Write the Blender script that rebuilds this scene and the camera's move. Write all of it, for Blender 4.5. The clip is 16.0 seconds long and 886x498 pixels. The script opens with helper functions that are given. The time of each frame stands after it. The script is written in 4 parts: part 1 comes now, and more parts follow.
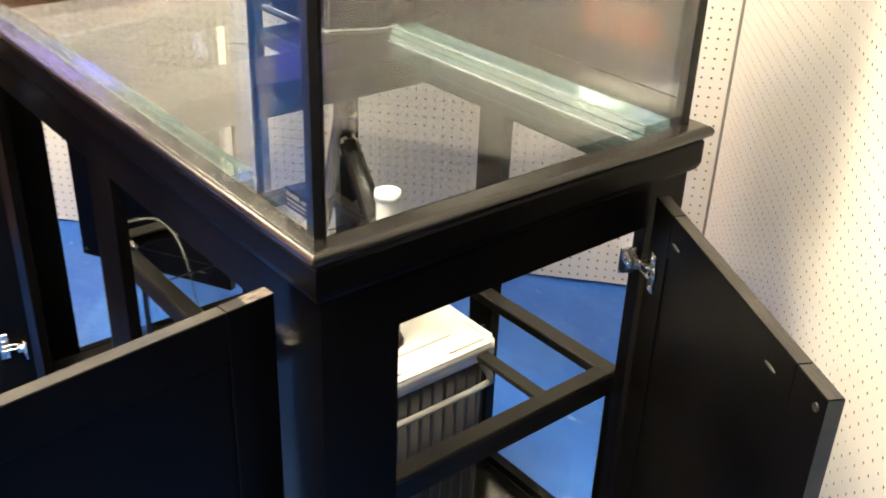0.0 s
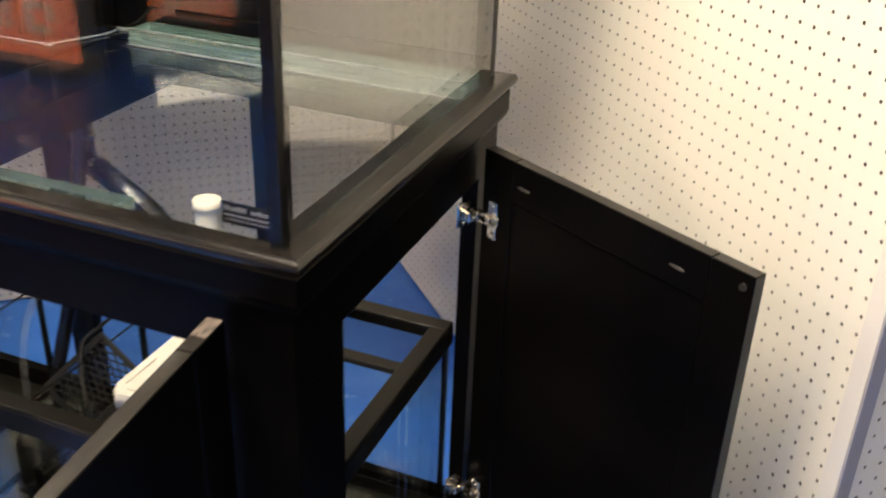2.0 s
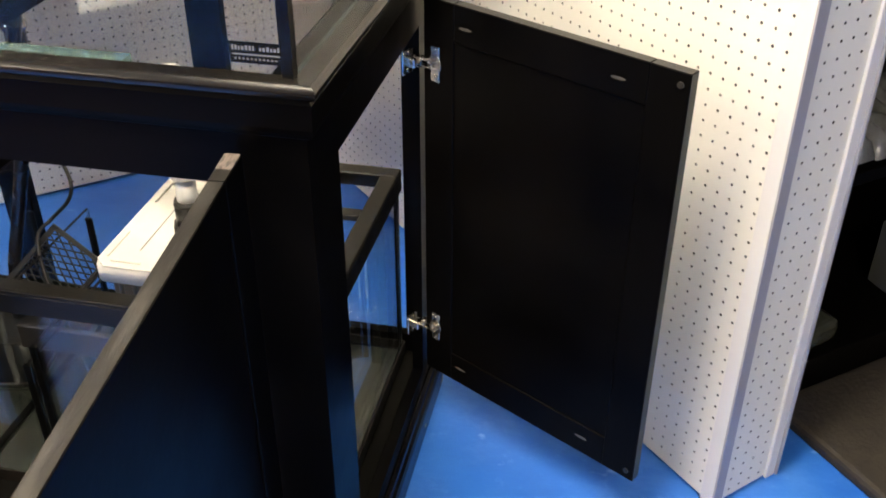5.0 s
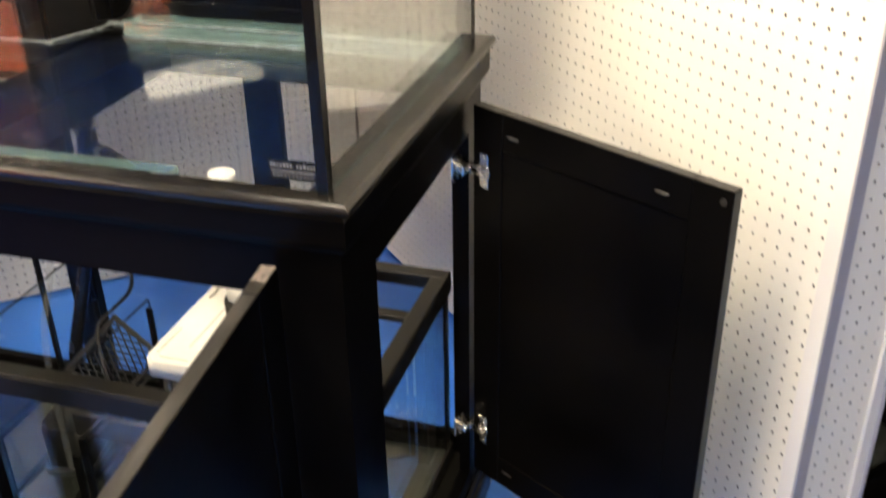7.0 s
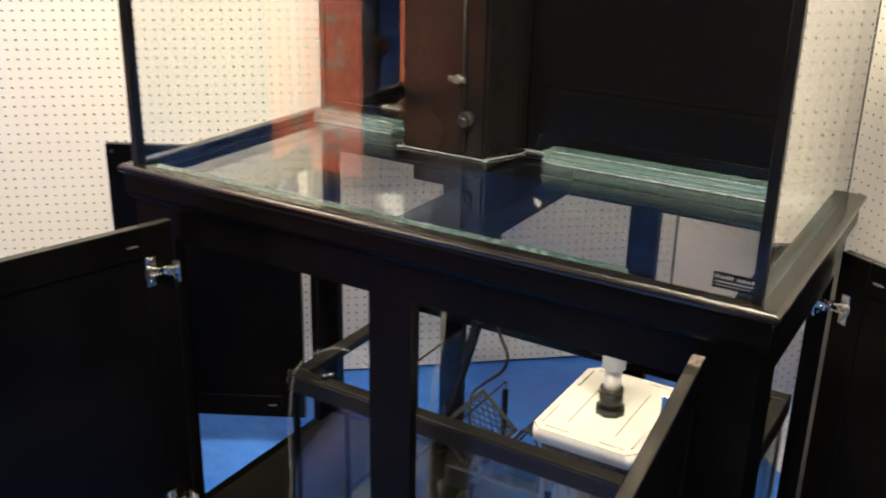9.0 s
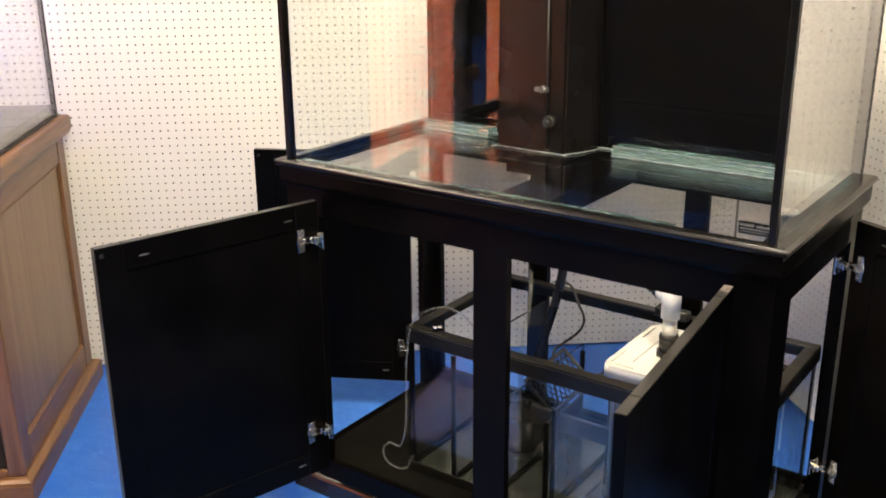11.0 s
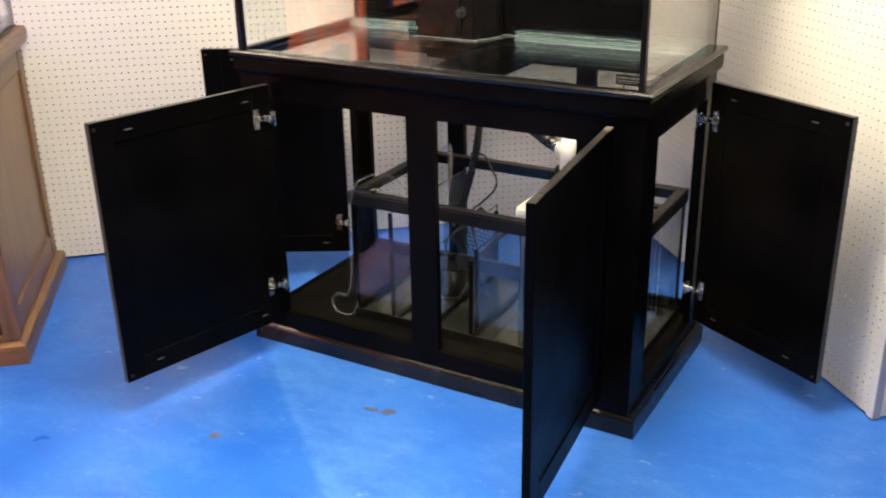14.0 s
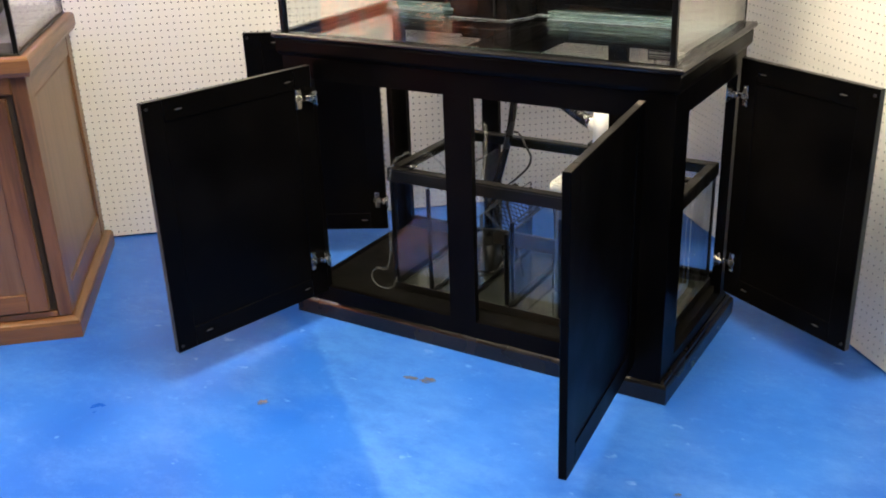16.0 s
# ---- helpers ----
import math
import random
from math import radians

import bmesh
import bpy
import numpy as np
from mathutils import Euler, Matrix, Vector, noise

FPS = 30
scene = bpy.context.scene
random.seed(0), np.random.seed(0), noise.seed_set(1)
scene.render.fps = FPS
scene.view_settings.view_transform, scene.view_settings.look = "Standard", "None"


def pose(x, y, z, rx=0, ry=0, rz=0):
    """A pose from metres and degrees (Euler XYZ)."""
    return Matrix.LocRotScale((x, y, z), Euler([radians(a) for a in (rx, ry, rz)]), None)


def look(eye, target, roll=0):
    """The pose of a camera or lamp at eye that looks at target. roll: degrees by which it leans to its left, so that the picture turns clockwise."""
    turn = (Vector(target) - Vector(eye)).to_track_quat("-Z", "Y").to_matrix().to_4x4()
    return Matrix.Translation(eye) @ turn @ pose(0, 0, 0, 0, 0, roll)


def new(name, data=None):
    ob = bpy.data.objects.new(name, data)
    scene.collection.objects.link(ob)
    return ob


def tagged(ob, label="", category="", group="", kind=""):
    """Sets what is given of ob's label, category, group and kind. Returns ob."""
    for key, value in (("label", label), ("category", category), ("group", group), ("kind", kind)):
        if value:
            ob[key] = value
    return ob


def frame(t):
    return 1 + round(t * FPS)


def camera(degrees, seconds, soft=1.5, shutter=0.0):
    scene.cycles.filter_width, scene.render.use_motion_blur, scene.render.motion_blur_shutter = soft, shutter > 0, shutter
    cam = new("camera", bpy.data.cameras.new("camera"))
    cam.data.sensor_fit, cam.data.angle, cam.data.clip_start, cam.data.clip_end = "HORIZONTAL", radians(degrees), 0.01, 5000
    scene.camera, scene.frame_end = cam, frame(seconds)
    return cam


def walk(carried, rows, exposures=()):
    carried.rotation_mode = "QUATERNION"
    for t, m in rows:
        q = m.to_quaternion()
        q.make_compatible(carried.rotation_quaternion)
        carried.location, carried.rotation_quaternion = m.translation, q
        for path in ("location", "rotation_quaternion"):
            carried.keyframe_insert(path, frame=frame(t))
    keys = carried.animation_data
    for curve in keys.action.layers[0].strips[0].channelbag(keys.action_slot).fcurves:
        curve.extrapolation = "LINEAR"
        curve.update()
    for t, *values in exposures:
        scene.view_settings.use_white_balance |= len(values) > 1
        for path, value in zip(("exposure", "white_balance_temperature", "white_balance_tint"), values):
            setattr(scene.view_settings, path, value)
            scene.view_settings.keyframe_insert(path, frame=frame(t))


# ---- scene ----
EXPOSURE = [
    (0, 0.58, 6850, 7),
    (0.5, 0.28, 6800, 8),
    (1.0, 0.04, 6600, 8),
    (1.5, -0.22, 6650, 11),
    (2.0, -0.36, 6700, 11),
    (2.5, -0.33, 6200, 10),
    (3.0, -0.44, 6050, 9),
    (3.5, -0.45, 6150, 10),
    (4.0, -0.28, 6200, 10),
    (6.5, 0.1, 6650, 10),
    (7.0, 0.0, 6600, 10),
    (7.5, -0.13, 6650, 11),
    (8.0, -0.28, 6600, 9),
    (8.5, -0.32, 6650, 3),
    (9.0, -0.08, 6600, 7),
    (11.5, -0.05, 6550, 11),
    (12.0, 0.1, 6600, 11),
    (12.5, 0.06, 6850, 11),
    (13.0, -0.03, 6600, 11),
    (14.0, -0.16, 6500, 11),
    (15.0, -0.42, 6450, 10),
    (15.5, -0.3, 6450, 9),
    (16.0, -0.3, 6350, 9),
]
cam = camera(48.0, 16.0, 1.85, 0.45)
PATH = [
    (0, (0.752, -0.461, 1.417), (-0.6, 0.674, 0.475), 2.2),
    (0.5, (0.631, -0.394, 1.397), (-0.602, 0.828, 0.404), 0.7),
    (1, (0.43, -0.465, 1.391), (-0.408, 1.02, 0.346), -0.4),
    (1.5, (0.373, -0.536, 1.381), (-0.206, 1.081, 0.357), 3.7),
    (2, (0.416, -0.707, 1.386), (-0.221, 0.943, 0.453), 2.2),
    (2.5, (0.423, -0.838, 1.41), (-0.25, 0.805, 0.488), -0.5),
    (3, (0.35, -0.898, 1.404), (-0.129, 0.824, 0.508), -0.4),
    (3.5, (0.325, -0.9, 1.381), (0.005, 0.847, 0.462), 0.9),
    (4, (0.322, -0.901, 1.358), (-0.019, 0.773, 0.318), 0.9),
    (6.5, (0.352, -0.888, 1.371), (-0.025, 0.737, 0.268), -1.8),
    (7, (0.372, -0.869, 1.397), (-0.144, 0.809, 0.44), -1.0),
    (7.5, (0.313, -0.975, 1.42), (-0.264, 0.746, 0.582), -1.8),
    (8, (0.266, -1.039, 1.436), (-0.346, 0.702, 0.664), -1.5),
    (8.5, (0.211, -1.11, 1.465), (-0.577, 0.575, 0.729), -0.1),
    (9, (0.235, -1.268, 1.486), (-0.726, 0.334, 0.77), 1.2),
    (11.5, (0.524, -1.811, 1.512), (-0.588, -0.277, 0.872), -0.5),
    (12, (0.543, -1.93, 1.51), (-0.541, -0.402, 0.809), -1.1),
    (12.5, (0.558, -2.041, 1.49), (-0.434, -0.481, 0.726), -1.4),
    (13, (0.592, -2.137, 1.478), (-0.287, -0.521, 0.692), -1.2),
    (13.5, (0.634, -2.168, 1.493), (-0.217, -0.544, 0.695), -0.3),
    (14, (0.701, -2.18, 1.492), (-0.227, -0.582, 0.726), -1.1),
    (14.5, (0.75, -2.224, 1.488), (-0.276, -0.707, 0.685), -1.5),
    (15, (0.722, -2.266, 1.505), (-0.3, -0.737, 0.719), -3.0),
    (15.5, (0.724, -2.272, 1.495), (-0.224, -0.691, 0.718), -1.7),
    (16, (0.733, -2.28, 1.493), (-0.241, -0.721, 0.705), -2.2),
]
walk(cam, [(t, look(eye, target, roll)) for t, eye, target, roll in PATH], EXPOSURE)

# ---- sky-less interior: a dim grey world behind the closed room ----
world = bpy.data.worlds.new("world")
world.use_nodes = True
world.node_tree.nodes["Background"].inputs[0].default_value = (0.5, 0.55, 0.6, 1)
world.node_tree.nodes["Background"].inputs[1].default_value = 0.05
scene.world = world

CEILING = 2.75
LAMP_POWER = 62.0

# ---- materials ----


def material(name, color, rough=0.5, metal=0.0, color2=None, scale=8.0, detail=6.0, stretch=(1, 1, 1), bump=0.0, bump_scale=60.0, rough2=None, spec=0.5, lo=0.35, hi=0.65, island=0.0):
    """A principled material with large stains, fine grain and relief."""
    m = bpy.data.materials.new(name)
    m.use_nodes = True
    nt = m.node_tree
    n, l = nt.nodes, nt.links
    b = n["Principled BSDF"]
    b.inputs["Base Color"].default_value = (*color, 1)
    b.inputs["Roughness"].default_value = rough
    b.inputs["Metallic"].default_value = metal
    b.inputs["Specular IOR Level"].default_value = spec
    tc = n.new("ShaderNodeTexCoord")
    mp = n.new("ShaderNodeMapping")
    mp.inputs["Scale"].default_value = stretch
    l.new(tc.outputs["Object"], mp.inputs[0])
    big = n.new("ShaderNodeTexNoise")
    big.inputs["Scale"].default_value = scale
    big.inputs["Detail"].default_value = detail
    l.new(mp.outputs[0], big.inputs[0])
    ramp = n.new("ShaderNodeMapRange")
    ramp.inputs[1].default_value, ramp.inputs[2].default_value = lo, hi
    l.new(big.outputs[0], ramp.inputs[0])
    if color2:
        mix = n.new("ShaderNodeMix")
        mix.data_type = "RGBA"
        mix.inputs[6].default_value = (*color, 1)
        mix.inputs[7].default_value = (*color2, 1)
        l.new(ramp.outputs[0], mix.inputs[0])
        l.new(mix.outputs[2], b.inputs["Base Color"])
    if rough2 is not None:
        rr = n.new("ShaderNodeMapRange")
        rr.inputs[1].default_value, rr.inputs[2].default_value = lo, hi
        rr.inputs[3].default_value, rr.inputs[4].default_value = rough, rough2
        l.new(big.outputs[0], rr.inputs[0])
        l.new(rr.outputs[0], b.inputs["Roughness"])
    if bump:
        fine = n.new("ShaderNodeTexNoise")
        fine.inputs["Scale"].default_value = bump_scale
        fine.inputs["Detail"].default_value = 5
        l.new(mp.outputs[0], fine.inputs[0])
        bp = n.new("ShaderNodeBump")
        bp.inputs["Strength"].default_value = bump
        bp.inputs["Distance"].default_value = 0.002
        l.new(fine.outputs[0], bp.inputs["Height"])
        l.new(bp.outputs[0], b.inputs["Normal"])
    return m


def wood(name, dark, light, axis, rough=0.35):
    """Oak: long grain lines along one axis, with pores and a thin lacquer."""
    m = bpy.data.materials.new(name)
    m.use_nodes = True
    n, l = m.node_tree.nodes, m.node_tree.links
    b = n["Principled BSDF"]
    tc, mp = n.new("ShaderNodeTexCoord"), n.new("ShaderNodeMapping")
    s = [26.0, 26.0, 26.0]
    s[axis] = 1.6
    mp.inputs["Scale"].default_value = s
    l.new(tc.outputs["Object"], mp.inputs[0])
    a, c = n.new("ShaderNodeTexNoise"), n.new("ShaderNodeTexNoise")
    a.inputs["Scale"].default_value, a.inputs["Detail"].default_value, a.inputs["Distortion"].default_value = 1.0, 8, 0.7
    c.inputs["Scale"].default_value, c.inputs["Detail"].default_value = 6.0, 4
    l.new(mp.outputs[0], a.inputs[0])
    l.new(mp.outputs[0], c.inputs[0])
    add = n.new("ShaderNodeMath")
    add.operation = "MULTIPLY_ADD"
    add.inputs[1].default_value = 0.35
    l.new(c.outputs[0], add.inputs[0])
    l.new(a.outputs[0], add.inputs[2])
    ramp = n.new("ShaderNodeValToRGB")
    ramp.color_ramp.elements[0].position, ramp.color_ramp.elements[0].color = 0.42, (*dark, 1)
    ramp.color_ramp.elements[1].position, ramp.color_ramp.elements[1].color = 0.82, (*light, 1)
    l.new(add.outputs[0], ramp.inputs[0])
    l.new(ramp.outputs[0], b.inputs["Base Color"])
    b.inputs["Roughness"].default_value = rough
    bp = n.new("ShaderNodeBump")
    bp.inputs["Strength"].default_value, bp.inputs["Distance"].default_value = 0.25, 0.001
    l.new(add.outputs[0], bp.inputs["Height"])
    l.new(bp.outputs[0], b.inputs["Normal"])
    return m


def pane_glass(name, tint, head_on=0.04, power=5.0):
    """Clear float glass: tinted see-through with gloss that grows towards grazing views."""
    m = bpy.data.materials.new(name)
    m.use_nodes = True
    n, l = m.node_tree.nodes, m.node_tree.links
    n.remove(n["Principled BSDF"])
    out = n["Material Output"]
    tr, gl, mix = n.new("ShaderNodeBsdfTransparent"), n.new("ShaderNodeBsdfGlossy"), n.new("ShaderNodeMixShader")
    tr.inputs[0].default_value = (*tint, 1)
    gl.inputs["Roughness"].default_value = 0.004
    gl.inputs[0].default_value = (1, 1, 1, 1)
    lw, pw, ma = n.new("ShaderNodeLayerWeight"), n.new("ShaderNodeMath"), n.new("ShaderNodeMath")
    lw.inputs[0].default_value = 0.5
    pw.operation, pw.inputs[1].default_value = "POWER", power
    ma.operation, ma.inputs[1].default_value, ma.inputs[2].default_value = "MULTIPLY_ADD", 1.0 - head_on, head_on
    l.new(lw.outputs["Facing"], pw.inputs[0])
    l.new(pw.outputs[0], ma.inputs[0])
    l.new(ma.outputs[0], mix.inputs[0])
    l.new(tr.outputs[0], mix.inputs[1])
    l.new(gl.outputs[0], mix.inputs[2])
    l.new(mix.outputs[0], out.inputs[0])
    return m


def smeared_glass(name, tint, head_on=0.05):
    """Float glass with dried wipe marks: a fine film that scatters the mirrored lamps."""
    m = pane_glass(name, tint, head_on, 4.3)
    n, l = m.node_tree.nodes, m.node_tree.links
    tc, mp = n.new("ShaderNodeTexCoord"), n.new("ShaderNodeMapping")
    mp.inputs["Scale"].default_value = (1.0, 1.5, 1.0)
    mp.inputs["Rotation"].default_value = (0, 0, 0.5)
    l.new(tc.outputs["Object"], mp.inputs[0])
    a = n.new("ShaderNodeTexNoise")
    a.inputs["Scale"].default_value, a.inputs["Detail"].default_value, a.inputs["Roughness"].default_value = 9.0, 6, 0.6
    a.inputs["Distortion"].default_value = 1.2
    l.new(mp.outputs[0], a.inputs[0])
    mr = n.new("ShaderNodeMapRange")
    mr.inputs[1].default_value, mr.inputs[2].default_value = 0.56, 0.64
    mr.inputs[3].default_value, mr.inputs[4].default_value = 0.004, 0.10
    l.new(a.outputs[0], mr.inputs[0])
    for k in n:
        if k.type == "BSDF_GLOSSY":
            l.new(mr.outputs[0], k.inputs["Roughness"])
    return m


def lit(name, color, strength):
    m = bpy.data.materials.new(name)
    m.use_nodes = True
    b = m.node_tree.nodes["Principled BSDF"]
    b.inputs["Base Color"].default_value = (0.8, 0.8, 0.8, 1)
    b.inputs["Emission Color"].default_value = (*color, 1)
    b.inputs["Emission Strength"].default_value = strength
    return m


BLACK = material("black_satin_paint", (0.0013, 0.0012, 0.0013), 0.28, color2=(0.0026, 0.0023, 0.0021), scale=5, rough2=0.42, bump=0.08, bump_scale=90, spec=0.05)
TRIM_BLACK = material("satin_black_moulding", (0.003, 0.0027, 0.0025), 0.20, color2=(0.006, 0.0052, 0.0047), scale=6, rough2=0.30, bump=0.08, bump_scale=70, spec=0.40)
NOSE = material("glossy_black_nosing", (0.004, 0.0036, 0.0034), 0.20, color2=(0.009, 0.008, 0.0072), scale=6, rough2=0.25, bump=0.05, bump_scale=70, spec=0.4)
# door tops: paler and streakier than the black faces
BLACK_EDGE = material("streaky_black_edge", (0.012, 0.0108, 0.0095), 0.40, color2=(0.046, 0.042, 0.037), scale=9, stretch=(1, 6, 6), rough2=0.55, bump=0.3, bump_scale=50, lo=0.5, hi=0.78)
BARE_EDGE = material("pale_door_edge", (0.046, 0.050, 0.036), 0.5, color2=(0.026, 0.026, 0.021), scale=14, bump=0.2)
OLIVE = material("dark_board", (0.006, 0.0057, 0.0048), 0.4, color2=(0.0035, 0.0034, 0.003), scale=6, bump=0.15, rough2=0.6, spec=0.08)
PLASTIC_BLACK = material("black_plastic", (0.008, 0.0078, 0.0075), 0.4, color2=(0.016, 0.0145, 0.0125), scale=12, bump=0.15, bump_scale=150, rough2=0.55)
RIM_BLACK = material("sump_rim_plastic", (0.006, 0.0057, 0.005), 0.34, color2=(0.012, 0.011, 0.0095), scale=7, stretch=(1, 4, 4), bump=0.2, bump_scale=80, rough2=0.5, spec=0.18)
HOSE_BLACK = material("black_rubber_hose", (0.006, 0.006, 0.006), 0.16, color2=(0.011, 0.0105, 0.010), scale=14, rough2=0.3, spec=0.75)
CHIPPED = material("chipped_bare_edge", (0.13, 0.105, 0.092), 0.6, color2=(0.035, 0.031, 0.027), scale=70, stretch=(1, 3, 3), bump=0.4, lo=0.42, hi=0.6)
SILICONE = material("black_silicone", (0.002, 0.002, 0.002), 0.35, color2=(0.004, 0.004, 0.004), scale=30, bump=0.3, spec=0.15)
CLEAR_SILICONE = material("clear_silicone", (0.20, 0.225, 0.235), 0.12, color2=(0.09, 0.105, 0.11), scale=60, bump=0.4)
CHROME = material("nickel_steel", (0.60, 0.57, 0.51), 0.14, 1.0, color2=(0.36, 0.34, 0.31), scale=40, rough2=0.30)
PEWTER = material("dull_steel", (0.17, 0.16, 0.145), 0.5, 0.7, color2=(0.10, 0.095, 0.088), scale=60, rough2=0.6)
PEG = material("white_pegboard", (0.78, 0.755, 0.69), 0.38, color2=(0.73, 0.70, 0.635), scale=1.3, detail=8, rough2=0.5, bump=0.05, bump_scale=120)
# hole shade is put into these backing colours, darker for the left wall
PEG_DARK = material("pegboard_hole_shade", (0.36, 0.345, 0.33), 0.9, color2=(0.30, 0.29, 0.28), scale=5)
PEG_DARKER = material("pegboard_darker_hole_shade", (0.045, 0.042, 0.040), 0.9, color2=(0.03, 0.028, 0.027), scale=5)
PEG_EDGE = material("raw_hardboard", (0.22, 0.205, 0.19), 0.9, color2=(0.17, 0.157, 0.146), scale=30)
WHITE_TRIM = material("white_edge_trim", (0.72, 0.70, 0.68), 0.35, color2=(0.64, 0.62, 0.61), scale=3, rough2=0.5, bump=0.08)
GREY_TRIM = material("grey_aluminium_trim", (0.42, 0.41, 0.44), 0.4, 0.3, color2=(0.36, 0.35, 0.38), scale=4, rough2=0.5)
PVC = material("white_pvc", (0.80, 0.79, 0.74), 0.32, color2=(0.74, 0.72, 0.67), scale=14, rough2=0.42, bump=0.06)
LID = material("ivory_plastic_lid", (0.60, 0.59, 0.55), 0.36, color2=(0.54, 0.53, 0.485), scale=10, rough2=0.46, bump=0.1, bump_scale=140)
GREY_BOX = material("dark_grey_plastic", (0.055, 0.055, 0.055), 0.42, color2=(0.075, 0.072, 0.068), scale=9, bump=0.15)
GREY_LIP = material("grey_handle_plastic", (0.20, 0.20, 0.19), 0.4, color2=(0.16, 0.16, 0.155), scale=16)
# opaque dark grey-green, uneven in tone and strongly glossy
SUMP_BOTTOM = material("grey_green_glass_bottom", (0.034, 0.039, 0.032), 0.05, color2=(0.016, 0.018, 0.015), scale=5, rough2=0.16, bump=0.03, spec=1.0)
PAPER = material("white_paper", (0.8, 0.8, 0.77), 0.6, color2=(0.74, 0.74, 0.7), scale=30, bump=0.2)
OAK_V = wood("oak_upright", (0.044, 0.018, 0.007), (0.180, 0.085, 0.034), 2)
OAK_X = wood("oak_along", (0.080, 0.034, 0.012), (0.220, 0.105, 0.040), 0)
OAK_Y = wood("oak_deep", (0.066, 0.028, 0.010), (0.200, 0.096, 0.037), 1)
OAK_PANEL = wood("oak_panel", (0.135, 0.072, 0.034), (0.212, 0.122, 0.060), 2)
GAP_SHADE = material("gap_shade", (0.02, 0.012, 0.008), 0.8, color2=(0.03, 0.018, 0.01), scale=20)
ROCK = material("reef_rock", (0.15, 0.145, 0.14), 0.85, color2=(0.055, 0.052, 0.06), scale=16, bump=1.0, bump_scale=35)
GRAVEL = material("pale_sand", (0.09, 0.085, 0.092), 0.9, color2=(0.12, 0.11, 0.12), scale=60, bump=0.9, bump_scale=120)
GLASS = pane_glass("float_glass", (0.985, 0.994, 0.990))
# head-on gloss set below ordinary glass to weaken the floor's reflection
FRONT = pane_glass("front_weak_gloss_glass", (0.985, 0.994, 0.990), 0.018)
TUBE = material("clear_vinyl_tube", (0.50, 0.52, 0.52), 0.14, color2=(0.34, 0.36, 0.37), scale=30, spec=0.8)
TUBE.node_tree.nodes["Principled BSDF"].inputs["Alpha"].default_value = 0.11
# oblique gloss set above ordinary glass to brighten the mirrored wall
SIDE = pane_glass("side_strong_gloss_glass", (0.985, 0.994, 0.990), 0.04, 3.5)
BOTTOM = smeared_glass("smeared_float_glass", (0.985, 0.994, 0.990))
CLEAR = pane_glass("low_reflection_glass", (0.985, 0.994, 0.990), 0.008)
EDGE = material("green_glass_edge", (0.20, 0.31, 0.30), 0.06, color2=(0.34, 0.45, 0.44), scale=10, stretch=(1, 1, 12), spec=0.8)
EDGE.node_tree.nodes["Principled BSDF"].inputs["Transmission Weight"].default_value = 0.7
STRIP = pane_glass("brace_glass", (0.80, 0.91, 0.89))
BACKGLASS = material("black_backed_glass", (0.0012, 0.0012, 0.0013), 0.015, color2=(0.002, 0.002, 0.002), scale=3, spec=0.6)
OVERFLOW = material("black_acrylic", (0.003, 0.0029, 0.003), 0.12, color2=(0.006, 0.0054, 0.0052), scale=4, rough2=0.25, spec=0.12)
DARKWALL = material("dim_store_wall", (0.022, 0.021, 0.020), 0.7, color2=(0.04, 0.035, 0.032), scale=0.9, bump=0.1)
DARKWOOD = material("dark_brown_shelving", (0.016, 0.011, 0.008), 0.5, color2=(0.03, 0.019, 0.013), scale=5, stretch=(1, 1, 8), bump=0.2)
TILE = material("ceiling_tile", (0.55, 0.54, 0.51), 0.9, color2=(0.46, 0.45, 0.43), scale=3, bump=0.5, bump_scale=80)
DIFFUSER = lit("fluorescent_diffuser", (1.0, 0.87, 0.66), LAMP_POWER)
# weaker copy, turned down to keep the left wall from getting too bright
DIM_DIFFUSER = lit("dimmed_fluorescent_diffuser", (1.0, 0.86, 0.64), LAMP_POWER * 0.7)
# glow added so that the sign's mirror image comes out bright enough
SIGN_GLOW = lit("orange_added_glow", (1.0, 0.17, 0.02), 6.0)
SIGN_PALE = lit("pale_added_glow", (1.0, 0.66, 0.46), 5.5)
REEF_LED = lit("blue_reef_led", (0.22, 0.14, 1.0), 12.0)


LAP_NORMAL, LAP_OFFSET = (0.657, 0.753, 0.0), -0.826


